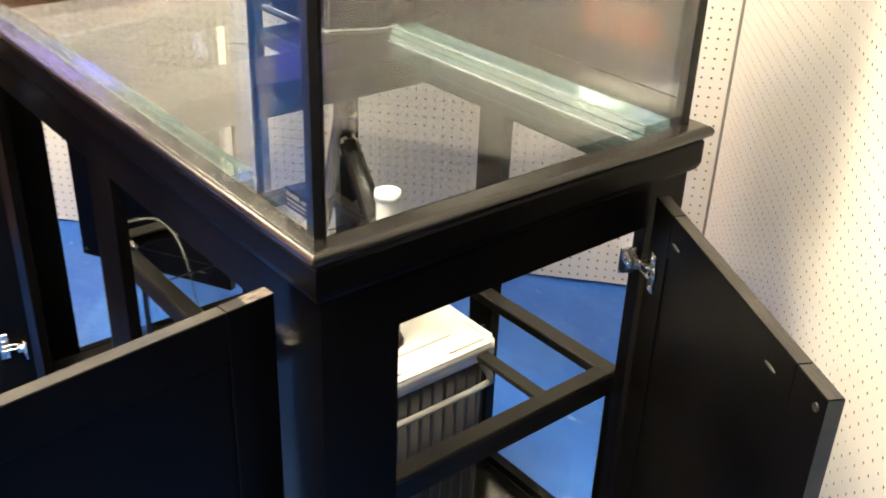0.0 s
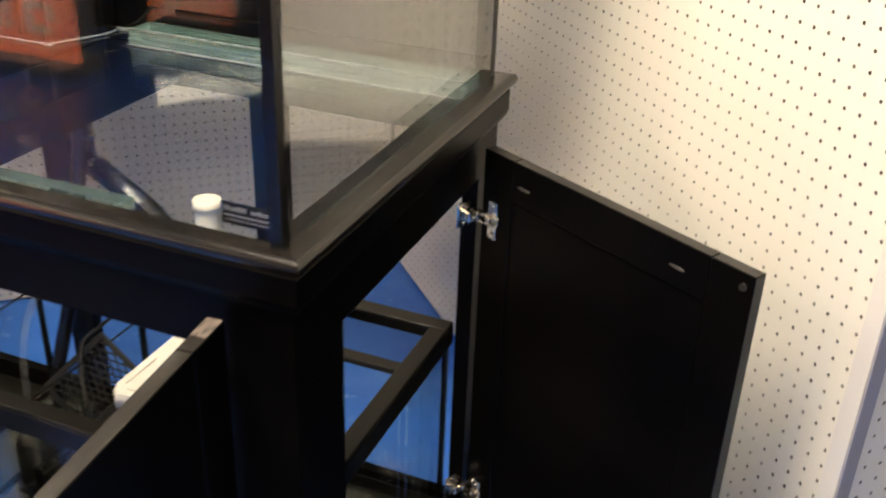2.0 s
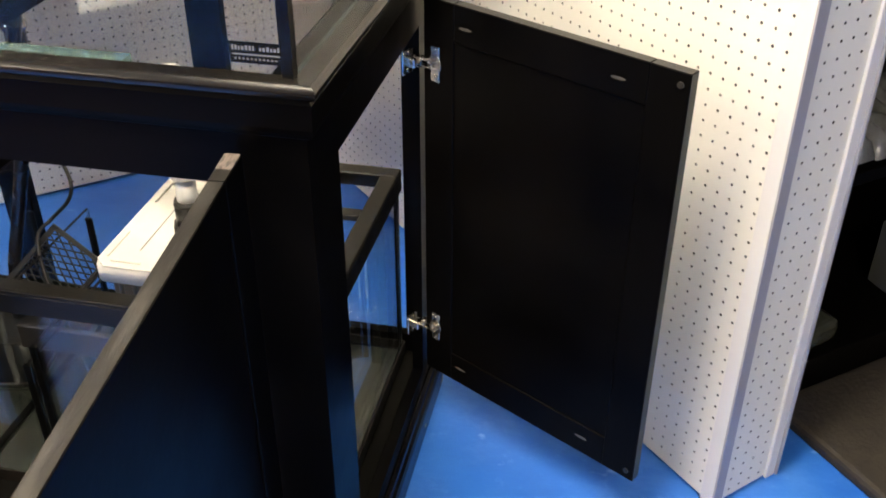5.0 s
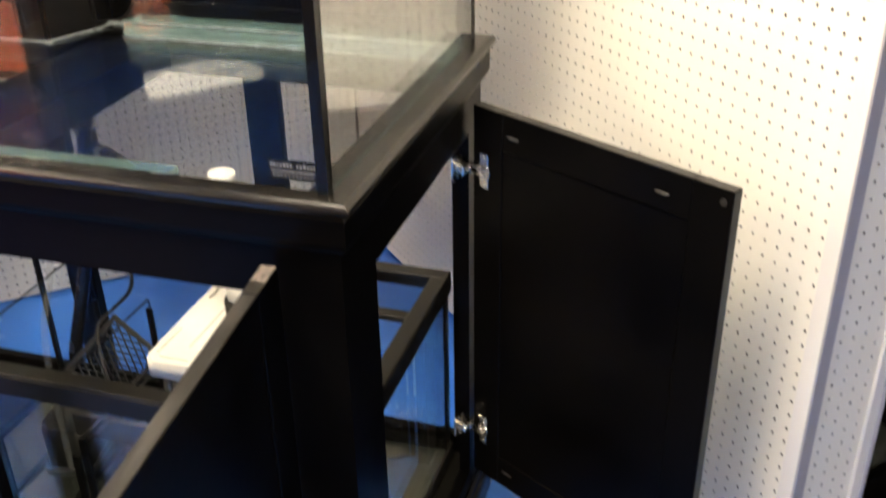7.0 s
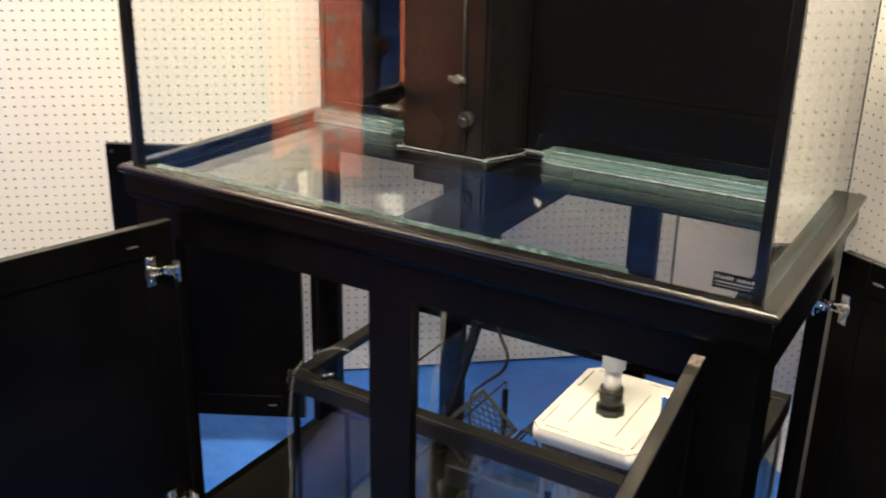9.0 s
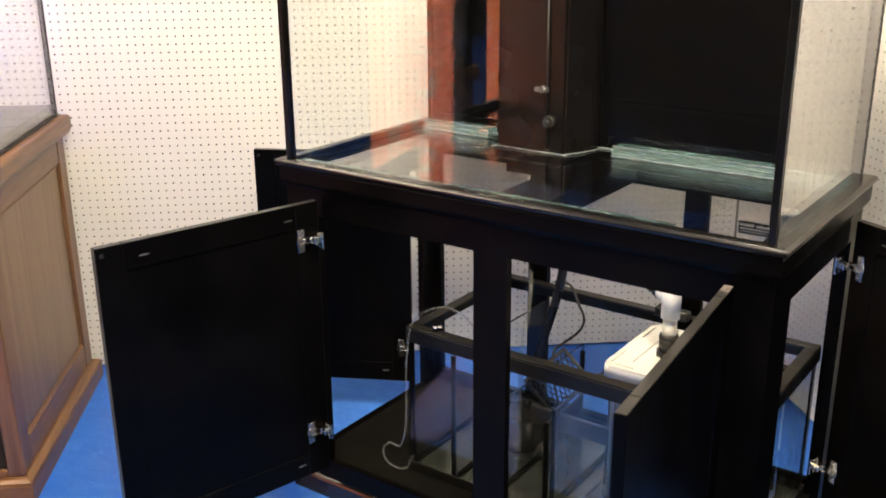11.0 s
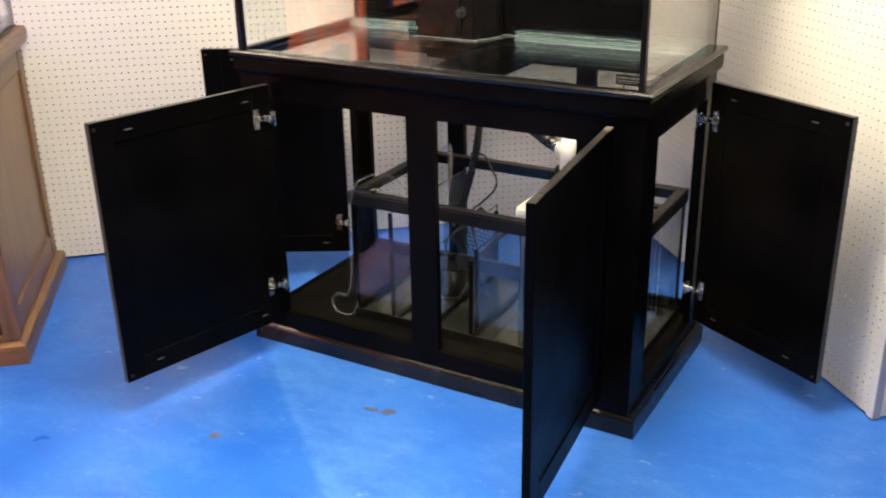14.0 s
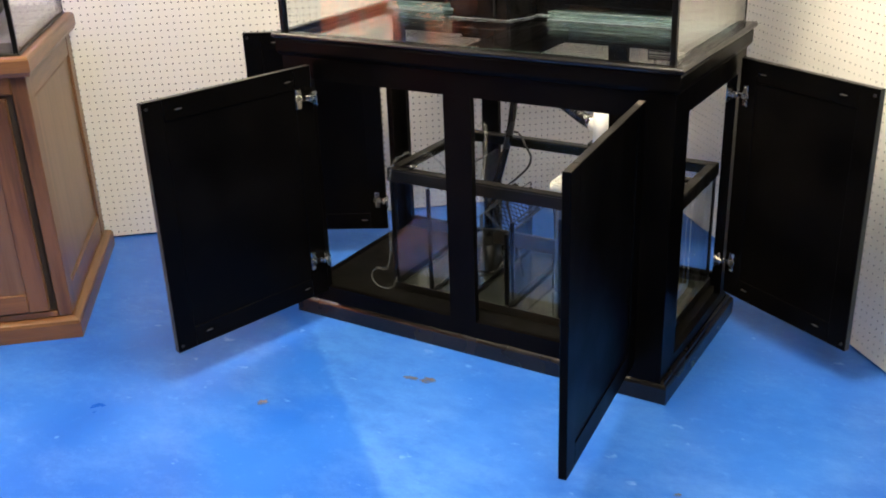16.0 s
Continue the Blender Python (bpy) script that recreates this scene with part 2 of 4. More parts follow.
def floor_paint():
    """Glossy blue floor paint: cloudy wear, pale scuffs, and a few rusty spots."""
    m = material("blue_floor_paint", (0.014, 0.104, 0.51), 0.27, color2=(0.026, 0.158, 0.63), scale=3.4, detail=11, rough2=0.42, bump=0.1, bump_scale=26, lo=0.3, hi=0.7)
    n, l = m.node_tree.nodes, m.node_tree.links
    b = n["Principled BSDF"]
    first = b.inputs["Base Color"].links[0].from_socket
    tc = n.new("ShaderNodeTexCoord")
    mp = n.new("ShaderNodeMapping")
    mp.inputs["Rotation"].default_value = (0, 0, 0.9)
    mp.inputs["Scale"].default_value = (1, 1.7, 1)
    l.new(tc.outputs["Object"], mp.inputs[0])
    sc = n.new("ShaderNodeTexNoise")
    sc.inputs["Scale"].default_value, sc.inputs["Detail"].default_value, sc.inputs["Roughness"].default_value = 2.6, 12, 0.78
    l.new(mp.outputs[0], sc.inputs[0])
    mr = n.new("ShaderNodeMapRange")
    mr.inputs[1].default_value, mr.inputs[2].default_value, mr.inputs[4].default_value = 0.48, 0.76, 0.5
    l.new(sc.outputs[0], mr.inputs[0])
    mix = n.new("ShaderNodeMix")
    mix.data_type = "RGBA"
    mix.inputs[7].default_value = (0.14, 0.33, 0.78, 1)
    l.new(mr.outputs[0], mix.inputs[0])
    l.new(first, mix.inputs[6])
    fine = n.new("ShaderNodeTexNoise")
    fine.inputs["Scale"].default_value, fine.inputs["Detail"].default_value, fine.inputs["Roughness"].default_value = 16, 8, 0.7
    l.new(tc.outputs["Object"], fine.inputs[0])
    fr = n.new("ShaderNodeMapRange")
    fr.inputs[1].default_value, fr.inputs[2].default_value, fr.inputs[4].default_value = 0.58, 0.76, 0.42
    l.new(fine.outputs[0], fr.inputs[0])
    pale = n.new("ShaderNodeMix")
    pale.data_type = "RGBA"
    pale.inputs[7].default_value = (0.15, 0.33, 0.78, 1)
    l.new(fr.outputs[0], pale.inputs[0])
    l.new(mix.outputs[2], pale.inputs[6])
    chip = n.new("ShaderNodeTexNoise")
    chip.inputs["Scale"].default_value, chip.inputs["Detail"].default_value, chip.inputs["Roughness"].default_value = 11, 3, 0.55
    l.new(mp.outputs[0], chip.inputs[0])
    cr = n.new("ShaderNodeMapRange")
    cr.inputs[1].default_value, cr.inputs[2].default_value, cr.inputs[4].default_value = 0.67, 0.74, 0.55
    l.new(chip.outputs[0], cr.inputs[0])
    scuff = n.new("ShaderNodeMix")
    scuff.data_type = "RGBA"
    scuff.inputs[7].default_value = (0.30, 0.45, 0.82, 1)
    l.new(cr.outputs[0], scuff.inputs[0])
    l.new(pale.outputs[2], scuff.inputs[6])
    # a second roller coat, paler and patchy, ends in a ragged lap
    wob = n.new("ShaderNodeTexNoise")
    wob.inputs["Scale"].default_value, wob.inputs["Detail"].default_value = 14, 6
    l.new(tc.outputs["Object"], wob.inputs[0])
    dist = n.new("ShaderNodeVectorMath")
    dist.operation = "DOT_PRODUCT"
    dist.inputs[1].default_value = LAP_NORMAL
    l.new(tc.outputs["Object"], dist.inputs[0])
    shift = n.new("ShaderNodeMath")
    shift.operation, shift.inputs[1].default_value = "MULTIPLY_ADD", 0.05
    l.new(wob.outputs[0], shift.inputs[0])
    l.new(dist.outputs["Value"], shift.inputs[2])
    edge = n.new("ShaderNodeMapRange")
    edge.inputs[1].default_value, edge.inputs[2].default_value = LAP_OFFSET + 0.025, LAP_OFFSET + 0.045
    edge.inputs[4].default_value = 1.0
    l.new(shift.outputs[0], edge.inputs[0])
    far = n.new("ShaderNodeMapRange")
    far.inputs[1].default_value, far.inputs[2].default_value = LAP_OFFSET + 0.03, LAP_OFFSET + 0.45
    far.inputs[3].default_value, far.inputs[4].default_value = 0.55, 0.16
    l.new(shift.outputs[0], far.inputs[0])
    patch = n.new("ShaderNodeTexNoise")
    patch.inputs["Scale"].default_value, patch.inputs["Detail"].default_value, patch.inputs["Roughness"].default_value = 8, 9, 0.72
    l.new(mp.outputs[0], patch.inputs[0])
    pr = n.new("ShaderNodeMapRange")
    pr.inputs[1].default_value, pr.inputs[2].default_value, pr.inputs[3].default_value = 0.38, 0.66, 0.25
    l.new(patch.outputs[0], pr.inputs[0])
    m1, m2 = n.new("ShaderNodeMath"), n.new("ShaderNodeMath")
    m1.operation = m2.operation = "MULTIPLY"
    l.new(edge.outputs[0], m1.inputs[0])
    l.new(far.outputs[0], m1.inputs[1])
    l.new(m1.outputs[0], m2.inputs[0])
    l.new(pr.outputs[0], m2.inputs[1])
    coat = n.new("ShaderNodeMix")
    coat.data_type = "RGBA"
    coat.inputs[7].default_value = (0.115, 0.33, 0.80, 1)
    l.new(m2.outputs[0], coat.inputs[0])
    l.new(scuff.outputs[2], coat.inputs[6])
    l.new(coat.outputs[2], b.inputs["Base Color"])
    return m


FLOOR = floor_paint()
STAIN = material("rusty_floor_stain", (0.125, 0.085, 0.070), 0.6, color2=(0.055, 0.11, 0.30), scale=48, lo=0.40, hi=0.60)

# ---- mesh helpers ----


def link(name, bm, mat, parent=None, label=""):
    me = bpy.data.meshes.new(name)
    bm.to_mesh(me)
    bm.free()
    mats = mat if isinstance(mat, (list, tuple)) else [mat]
    for k in mats:
        me.materials.append(k)
    ob = new(name, me)
    if parent is not None:
        ob.parent = parent
    if label:
        ob["label"] = label
    return ob


def part(name, bm, mat, parent, label=""):
    return link(name, bm, mat, parent, label)


def thing(name, label, category, m=None, group="", kind=""):
    ob = new(name)
    ob.empty_display_size = 0.1
    if m is not None:
        ob.matrix_basis = m
    return tagged(ob, label, category, group, kind)


def add_box(bm, x0, x1, y0, y1, z0, z1, bevel=0.0, seg=1, mat=0):
    r = bmesh.ops.create_cube(bm, size=1)
    vs = r["verts"]
    for v in vs:
        v.co = Vector((x0 + (v.co.x + 0.5) * (x1 - x0), y0 + (v.co.y + 0.5) * (y1 - y0), z0 + (v.co.z + 0.5) * (z1 - z0)))
    faces = {f for v in vs for f in v.link_faces}
    for f in faces:
        f.material_index = mat
    if bevel:
        es = list({e for v in vs for e in v.link_edges})
        out = bmesh.ops.bevel(bm, geom=es, offset=bevel, segments=seg, profile=0.5, affect="EDGES")
        for f in out["faces"]:
            f.material_index = mat
    return bm


def box(x0, x1, y0, y1, z0, z1, bevel=0.002, seg=1):
    return add_box(bmesh.new(), x0, x1, y0, y1, z0, z1, bevel, seg)


def pane(x0, x1, y0, y1, z0, z1):
    """A glass plate whose four thin sides take the second material."""
    bm = box(x0, x1, y0, y1, z0, z1, 0)
    d = [x1 - x0, y1 - y0, z1 - z0]
    thin = d.index(min(d))
    for f in bm.faces:
        if abs(f.normal[thin]) < 0.5:
            f.material_index = 1
    return bm


def add_cyl(bm, p0, p1, r0, r1=None, n=20, caps=True):
    p0, p1 = Vector(p0), Vector(p1)
    r1 = r0 if r1 is None else r1
    d = p1 - p0
    q = d.to_track_quat("Z", "Y").to_matrix().to_4x4()
    out = bmesh.ops.create_cone(bm, cap_ends=caps, segments=n, radius1=r0, radius2=r1, depth=d.length, matrix=Matrix.Translation((p0 + p1) / 2) @ q)
    for v in out["verts"]:
        for f in v.link_faces:
            if len(f.verts) == 4:
                f.smooth = True
    return bm


def smooth_path(pts, steps=8):
    """Catmull-Rom through the points."""
    p = [Vector(a) for a in pts]
    p = [2 * p[0] - p[1], *p, 2 * p[-1] - p[-2]]
    out = []
    for i in range(1, len(p) - 2):
        for k in range(steps):
            t = k / steps
            out.append(0.5 * (2 * p[i] + (p[i + 1] - p[i - 1]) * t + (2 * p[i - 1] - 5 * p[i] + 4 * p[i + 1] - p[i + 2]) * t * t + (3 * p[i] - p[i - 1] - 3 * p[i + 1] + p[i + 2]) * t ** 3))
    out.append(p[-2])
    return out


def tube(pts, r, n=10, steps=8, ribs=0.0, pitch=0.0):
    """A round tube swept along a smooth path; ribs give a corrugated hose."""
    path = smooth_path(pts, steps)
    if ribs:
        fine, total = [path[0]], 0.0
        for a, b in zip(path, path[1:]):
            k = max(1, round((b - a).length / (pitch / 2)))
            fine += [a.lerp(b, (j + 1) / k) for j in range(k)]
        path = fine
    bm = bmesh.new()
    up = Vector((0.13, 0.31, 0.94))
    rings = []
    for i, p in enumerate(path):
        d = (path[min(i + 1, len(path) - 1)] - path[max(i - 1, 0)]).normalized()
        u = d.cross(up).normalized() if abs(d.dot(up)) < 0.98 else d.cross(Vector((1, 0, 0))).normalized()
        up = u.cross(d).normalized()
        rad = r + (ribs if i % 2 else 0)
        rings.append([bm.verts.new(p + rad * (math.cos(a) * u + math.sin(a) * up)) for a in [2 * math.pi * k / n for k in range(n)]])
    for a, b in zip(rings, rings[1:]):
        for k in range(n):
            bm.faces.new((a[k], a[(k + 1) % n], b[(k + 1) % n], b[k])).smooth = not ribs
    bm.faces.new(rings[0][::-1])
    bm.faces.new(rings[-1])
    bmesh.ops.recalc_face_normals(bm, faces=bm.faces)
    return bm


def moulding_side(x0, x1, y0, y1, profile, side):
    """One mitred length of a moulding round a rectangle; the profile gives (outward offset, z)."""
    bm = bmesh.new()
    ends = []
    corner = [(x0, y0, -1, -1), (x1, y0, 1, -1), (x1, y1, 1, 1), (x0, y1, -1, 1)]
    for c in (corner[side], corner[(side + 1) % 4]):
        ends.append([bm.verts.new((c[0] + c[2] * o, c[1] + c[3] * o, z)) for o, z in profile])
    k = len(profile)
    for i in range(k):
        bm.faces.new((ends[0][i], ends[1][i], ends[1][(i + 1) % k], ends[0][(i + 1) % k]))
    bm.faces.new(ends[0])
    bm.faces.new(ends[1][::-1])
    bmesh.ops.recalc_face_normals(bm, faces=bm.faces)
    return bm


# ---- the room ----
ROOM = (-6.8, 3.4, -7.9, 3.6)


def slab(name, x0, x1, y0, y1, z0, z1, mat):
    return tagged(link(name, box(x0, x1, y0, y1, z0, z1, 0), mat), kind="structure")


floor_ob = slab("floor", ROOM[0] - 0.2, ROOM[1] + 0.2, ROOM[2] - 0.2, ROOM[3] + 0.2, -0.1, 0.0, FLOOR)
floor_ob["label"] = "glossy blue painted concrete floor with pale scuffs"
ceiling_ob = slab("ceiling", ROOM[0] - 0.2, ROOM[1] + 0.2, ROOM[2] - 0.2, ROOM[3] + 0.2, CEILING, CEILING + 0.1, TILE)
slab("wall_west", ROOM[0] - 0.15, ROOM[0], ROOM[2], ROOM[3], 0, CEILING, DARKWALL)
slab("wall_east", ROOM[1], ROOM[1] + 0.15, ROOM[2], ROOM[3], 0, CEILING, DARKWALL)
slab("wall_south", ROOM[0], ROOM[1], ROOM[2] - 0.15, ROOM[2], 0, CEILING, DARKWALL)
slab("wall_north", ROOM[0], ROOM[1], ROOM[3], ROOM[3] + 0.15, 0, CEILING, DARKWALL)

CORNER = (-0.655, 1.652)
PITCH = 0.0254


def pegboard(name, origin, angle, length, side, phase, top=2.05, height=CEILING, label="", cavity=PEG_DARK, r=0.0026):
    """A perforated hardboard wall along +u from origin; its face looks to the given side of u. Every hole goes through
    to a backing whose colour stands in for the shade inside.
    """
    holder = thing(name, label, "pegboard wall", Matrix.Translation((origin[0], origin[1], 0)) @ Matrix.Rotation(radians(angle), 4, "Z"), kind="structure")
    nu, nv = int((length - phase[0]) / PITCH), int((top - phase[1]) / PITCH)
    gu = [0.0] + [phase[0] + k * PITCH for k in range(nu + 1)] + [length]
    gv = [0.008] + [phase[1] + k * PITCH for k in range(nv + 1)] + [height]
    depth = 0.005 * side
    i, j = np.meshgrid(np.arange(nu), np.arange(nv), indexing="ij")
    x0, z0 = phase[0] + i.ravel() * PITCH, phase[1] + j.ravel() * PITCH
    n = len(x0)
    ang = np.arange(8) * math.pi / 4
    sq = np.array([(1, 0.5), (1, 1), (0.5, 1), (0, 1), (0, 0.5), (0, 0), (0.5, 0), (1, 0)]) * PITCH
    verts = np.zeros((n, 24, 3))
    verts[:, 0:8, 0], verts[:, 0:8, 2] = x0[:, None] + sq[:, 0], z0[:, None] + sq[:, 1]
    for a in (8, 16):
        verts[:, a : a + 8, 0] = x0[:, None] + PITCH / 2 + r * np.cos(ang)
        verts[:, a : a + 8, 2] = z0[:, None] + PITCH / 2 + r * np.sin(ang)
    verts[:, 16:24, 1] = -depth
    k = np.arange(8)
    ring = np.stack([k, (k + 1) % 8, 8 + (k + 1) % 8, 8 + k], 1)
    wall = np.stack([8 + k, 8 + (k + 1) % 8, 16 + (k + 1) % 8, 16 + k], 1)
    cell = np.concatenate([ring, wall])
    if side < 0:
        cell = cell[:, ::-1]
    faces = (cell[None] + (np.arange(n) * 24)[:, None, None]).reshape(-1, 4)
    flat, extra = verts.reshape(-1, 3), []
    u1, v1 = phase[0] + nu * PITCH, phase[1] + nv * PITCH
    for a, b, c, d in ((0, phase[0], 0.008, height), (u1, length, 0.008, height), (phase[0], u1, 0.008, phase[1]), (phase[0], u1, v1, height)):
        extra.append([(a, 0, c), (b, 0, c), (b, 0, d), (a, 0, d)][:: -side])
    flat = np.concatenate([flat, np.array(extra).reshape(-1, 3)])
    faces = np.concatenate([faces, len(verts) * 24 + np.arange(16).reshape(4, 4)])
    me = bpy.data.meshes.new("perforated_sheet")
    me.vertices.add(len(flat))
    me.vertices.foreach_set("co", flat.ravel())
    me.loops.add(faces.size)
    me.loops.foreach_set("vertex_index", faces.ravel().astype(np.int32))
    me.polygons.add(len(faces))
    me.polygons.foreach_set("loop_start", np.arange(0, faces.size, 4, dtype=np.int32))
    me.materials.append(PEG)
    me.materials.append(PEG_EDGE)
    index = np.zeros(len(faces), dtype=np.int32)
    index[: n * 16] = np.tile(np.repeat([0, 1], 8), n)
    me.polygons.foreach_set("material_index", index)
    me.update(calc_edges=True)
    weld = bmesh.new()
    weld.from_mesh(me)
    bmesh.ops.remove_doubles(weld, verts=weld.verts, dist=1e-5)
    weld.to_mesh(me)
    weld.free()
    me.shade_flat()
    sheet = new("perforated_sheet", me)
    sheet.parent = holder
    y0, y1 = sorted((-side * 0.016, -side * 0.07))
    part("backing", box(0.02, length - 0.02, y0, y1, 0.0, height, 0), cavity, holder, "backing sheet with the hole shade put into its colour")
    return holder


pegboard("wall_left", CORNER, 180 + 40.8, 4.3, 1, (0.012, 0.011), label="white perforated hardboard wall, dark holes in rows", cavity=PEG_DARKER, r=0.0031)
RIGHT_LEN = math.hypot(0.541 - CORNER[0], 0.410 - CORNER[1])
pegboard("wall_right", CORNER, -46.1, RIGHT_LEN, -1, (0.54 * PITCH - PITCH / 2 + 0.0254, 0.44 * PITCH + PITCH / 2), label="white perforated hardboard wall, dark holes in rows")
END = (CORNER[0] + RIGHT_LEN * math.cos(radians(-46.1)), CORNER[1] + RIGHT_LEN * math.sin(radians(-46.1)))
pegboard("wall_end", END, 44.5, 0.150, -1, (0.026, 0.012), label="narrow pegboard end of the partition")
end_m = Matrix.Translation((END[0], END[1], 0)) @ Matrix.Rotation(radians(44.5), 4, "Z")
main_m = Matrix.Translation((END[0], END[1], 0)) @ Matrix.Rotation(radians(-46.1), 4, "Z")
for nm, m, a, b, y0, y1, mat in (("trim_1", main_m, -0.026, 0.0015, -0.004, 0.0, WHITE_TRIM), ("trim_2", end_m, -0.0035, 0.020, -0.0045, 0.0, GREY_TRIM), ("trim_3", end_m, 0.132, 0.154, -0.006, 0.0, WHITE_TRIM), ("trim_4", end_m, 0.154, 0.160, -0.010, 0.05, GREY_TRIM)):
    ob = tagged(link(nm, box(a, b, y0, y1, 0.004, CEILING - 0.002, 0.001), mat), "painted edge strip of the pegboard partition", "trim", kind="structure")
    ob.matrix_basis = m
tagged(link("trim_5", box(0.157, 0.162, 0.0, 2.4, 0.004, CEILING - 0.002, 0), DARKWALL), "back of the partition", "trim", kind="structure").matrix_basis = end_m

cx, cy = CORNER[0] + 0.0026 * math.cos(radians(-92.6)), CORNER[1] + 0.0026 * math.sin(radians(-92.6))
corner_strip = tagged(link("trim_6", box(-0.0045, 0.0045, -0.0045, 0.0045, 0.004, CEILING - 0.002, 0.001), PEG_EDGE), "narrow dark joint in the pegboard corner", "trim", kind="structure")
corner_strip.matrix_basis = pose(cx, cy, 0, 0, 0, -46)

# ---- ceiling lights ----


def ceiling_light(x, y, turn=0.0, glow=DIFFUSER):
    t = thing("ceiling_light", "recessed fluorescent ceiling light with white frame, switched on; one is added fill", "ceiling light", pose(x, y, CEILING, 0, 0, turn), "ceiling lights")
    bm = bmesh.new()
    for a, b, c, d in ((-0.63, 0.63, -0.32, -0.29), (-0.63, 0.63, 0.29, 0.32), (-0.63, -0.60, -0.29, 0.29), (0.60, 0.63, -0.29, 0.29)):
        add_box(bm, a, b, c, d, -0.03, -0.001, 0.003)
    part("frame", bm, WHITE_TRIM, t)
    part("diffuser", box(-0.60, 0.60, -0.29, 0.29, -0.016, -0.006, 0.002), glow, t, "glowing white diffuser")
    return t


# the light at (1.20, -2.40) is added to brighten right wall and floor
for x, y, turn, glow in ((-0.28, -0.50, 41, DIFFUSER), (-2.76, -1.14, -50, DIM_DIFFUSER), (-3.42, -3.80, -50, DIFFUSER), (1.20, -2.40, 41, DIFFUSER), (-5.22, -6.28, -50, DIFFUSER)):
    ceiling_light(x, y, turn, glow)

# ---- the black stand ----
X0, X1, Y0, Y1 = -1.25, -0.02, 0.02, 0.63
stand = thing("aquarium_stand", "black painted wooden aquarium stand with all doors open", "aquarium stand")
TOP = [(-0.031, 0.866), (-0.031, 0.934), (-0.029, 0.936)]
TOP += [(-0.009 + 0.009 * math.sin(radians(a)), 0.927 + 0.009 * math.cos(radians(a))) for a in range(0, 181, 15)]
TOP += [(-0.0105, 0.9165), (-0.008, 0.912), (-0.008, 0.882), (-0.0095, 0.876), (-0.013, 0.870), (-0.018, 0.867), (-0.023, 0.866)]
for s in range(4):
    bm = moulding_side(-1.27, 0.0, 0.0, 0.65, TOP, s)
    for fc in bm.faces:
        fc.material_index = 1 if fc.calc_center_median().z < 0.9185 else 0
    part("top_moulding", bm, [NOSE, BLACK], stand, "rounded black top moulding" if s == 0 else "")
BASE = [(-0.035, 0.0), (0.0, 0.0), (0.0, 0.047), (-0.003, 0.054), (-0.008, 0.058), (-0.010, 0.064), (-0.016, 0.069), (-0.035, 0.069)]
for s in range(4):
    part("base_moulding", moulding_side(-1.28, 0.0, 0.012, 0.65, BASE, s), TRIM_BLACK, stand)


def member(name, x0, x1, y0, y1, z0, z1, bevel=0.0):
    return part(name, box(x0, x1, y0, y1, z0, z1, bevel), BLACK, stand)


T = 0.02
# front frame
member("front_rail", X0, X1, Y0, Y0 + T, 0.80, 0.904)
member("front_stile", X0, X0 + 0.10, Y0, Y0 + T, 0.111, 0.7999)
member("front_stile", -0.686, -0.598, Y0, Y0 + T, 0.111, 0.7999)
member("front_stile", X1 - 0.11, X1, Y0, Y0 + T, 0.111, 0.7999)
member("front_bottom_rail", X0, X1, Y0, Y0 + T, 0.001, 0.1109)
# side frames
for a, b in ((X0, X0 + T), (X1 - T, X1)):
    member("side_rail", a, b, Y0 + T + 0.0001, Y1 - T - 0.0001, 0.80, 0.904)
    member("side_bottom_rail", a, b, Y0 + T + 0.0001, Y1 - T - 0.0001, 0.001, 0.1009)
    member("side_stile", a, b, Y0 + T + 0.0001, 0.125, 0.101, 0.7999)
    member("side_stile", a, b, 0.556, Y1 - T - 0.0001, 0.101, 0.7999)
# open back
member("back_rail", X0, X1, Y1 - T, Y1, 0.838, 0.904)
member("back_bottom_rail", X0, X1, Y1 - T, Y1, 0.001, 0.14)
member("back_post", X0, X0 + 0.045, Y1 - T, Y1, 0.1401, 0.8379)
member("back_post", X1 - 0.045, X1, Y1 - T, Y1, 0.1401, 0.8379)
member("back_post", -0.894, -0.832, Y1 - T, Y1, 0.1401, 0.8379)
member("back_post", -0.440, -0.378, Y1 - T, Y1, 0.1401, 0.8379)
# deck, carrying board under the tank, corner blocks
part("bottom_board", box(X0 + T + 0.001, X1 - T - 0.001, Y0 + T + 0.001, Y1 - T - 0.001, 0.082, 0.100, 0), OLIVE, stand, "dark olive bottom board inside the stand")
member("cross_board", -0.705, -0.575, Y0 + T + 0.001, Y1 - T - 0.001, 0.845, 0.9)
member("cross_board", -0.86, -0.715, 0.43, Y1 - T - 0.001, 0.87, 0.9)
for a in (X0 + T, X1 - T - 0.05):
    member("top_ledge", a, a + 0.05, Y0 + T + 0.001, Y1 - T - 0.001, 0.868, 0.9)


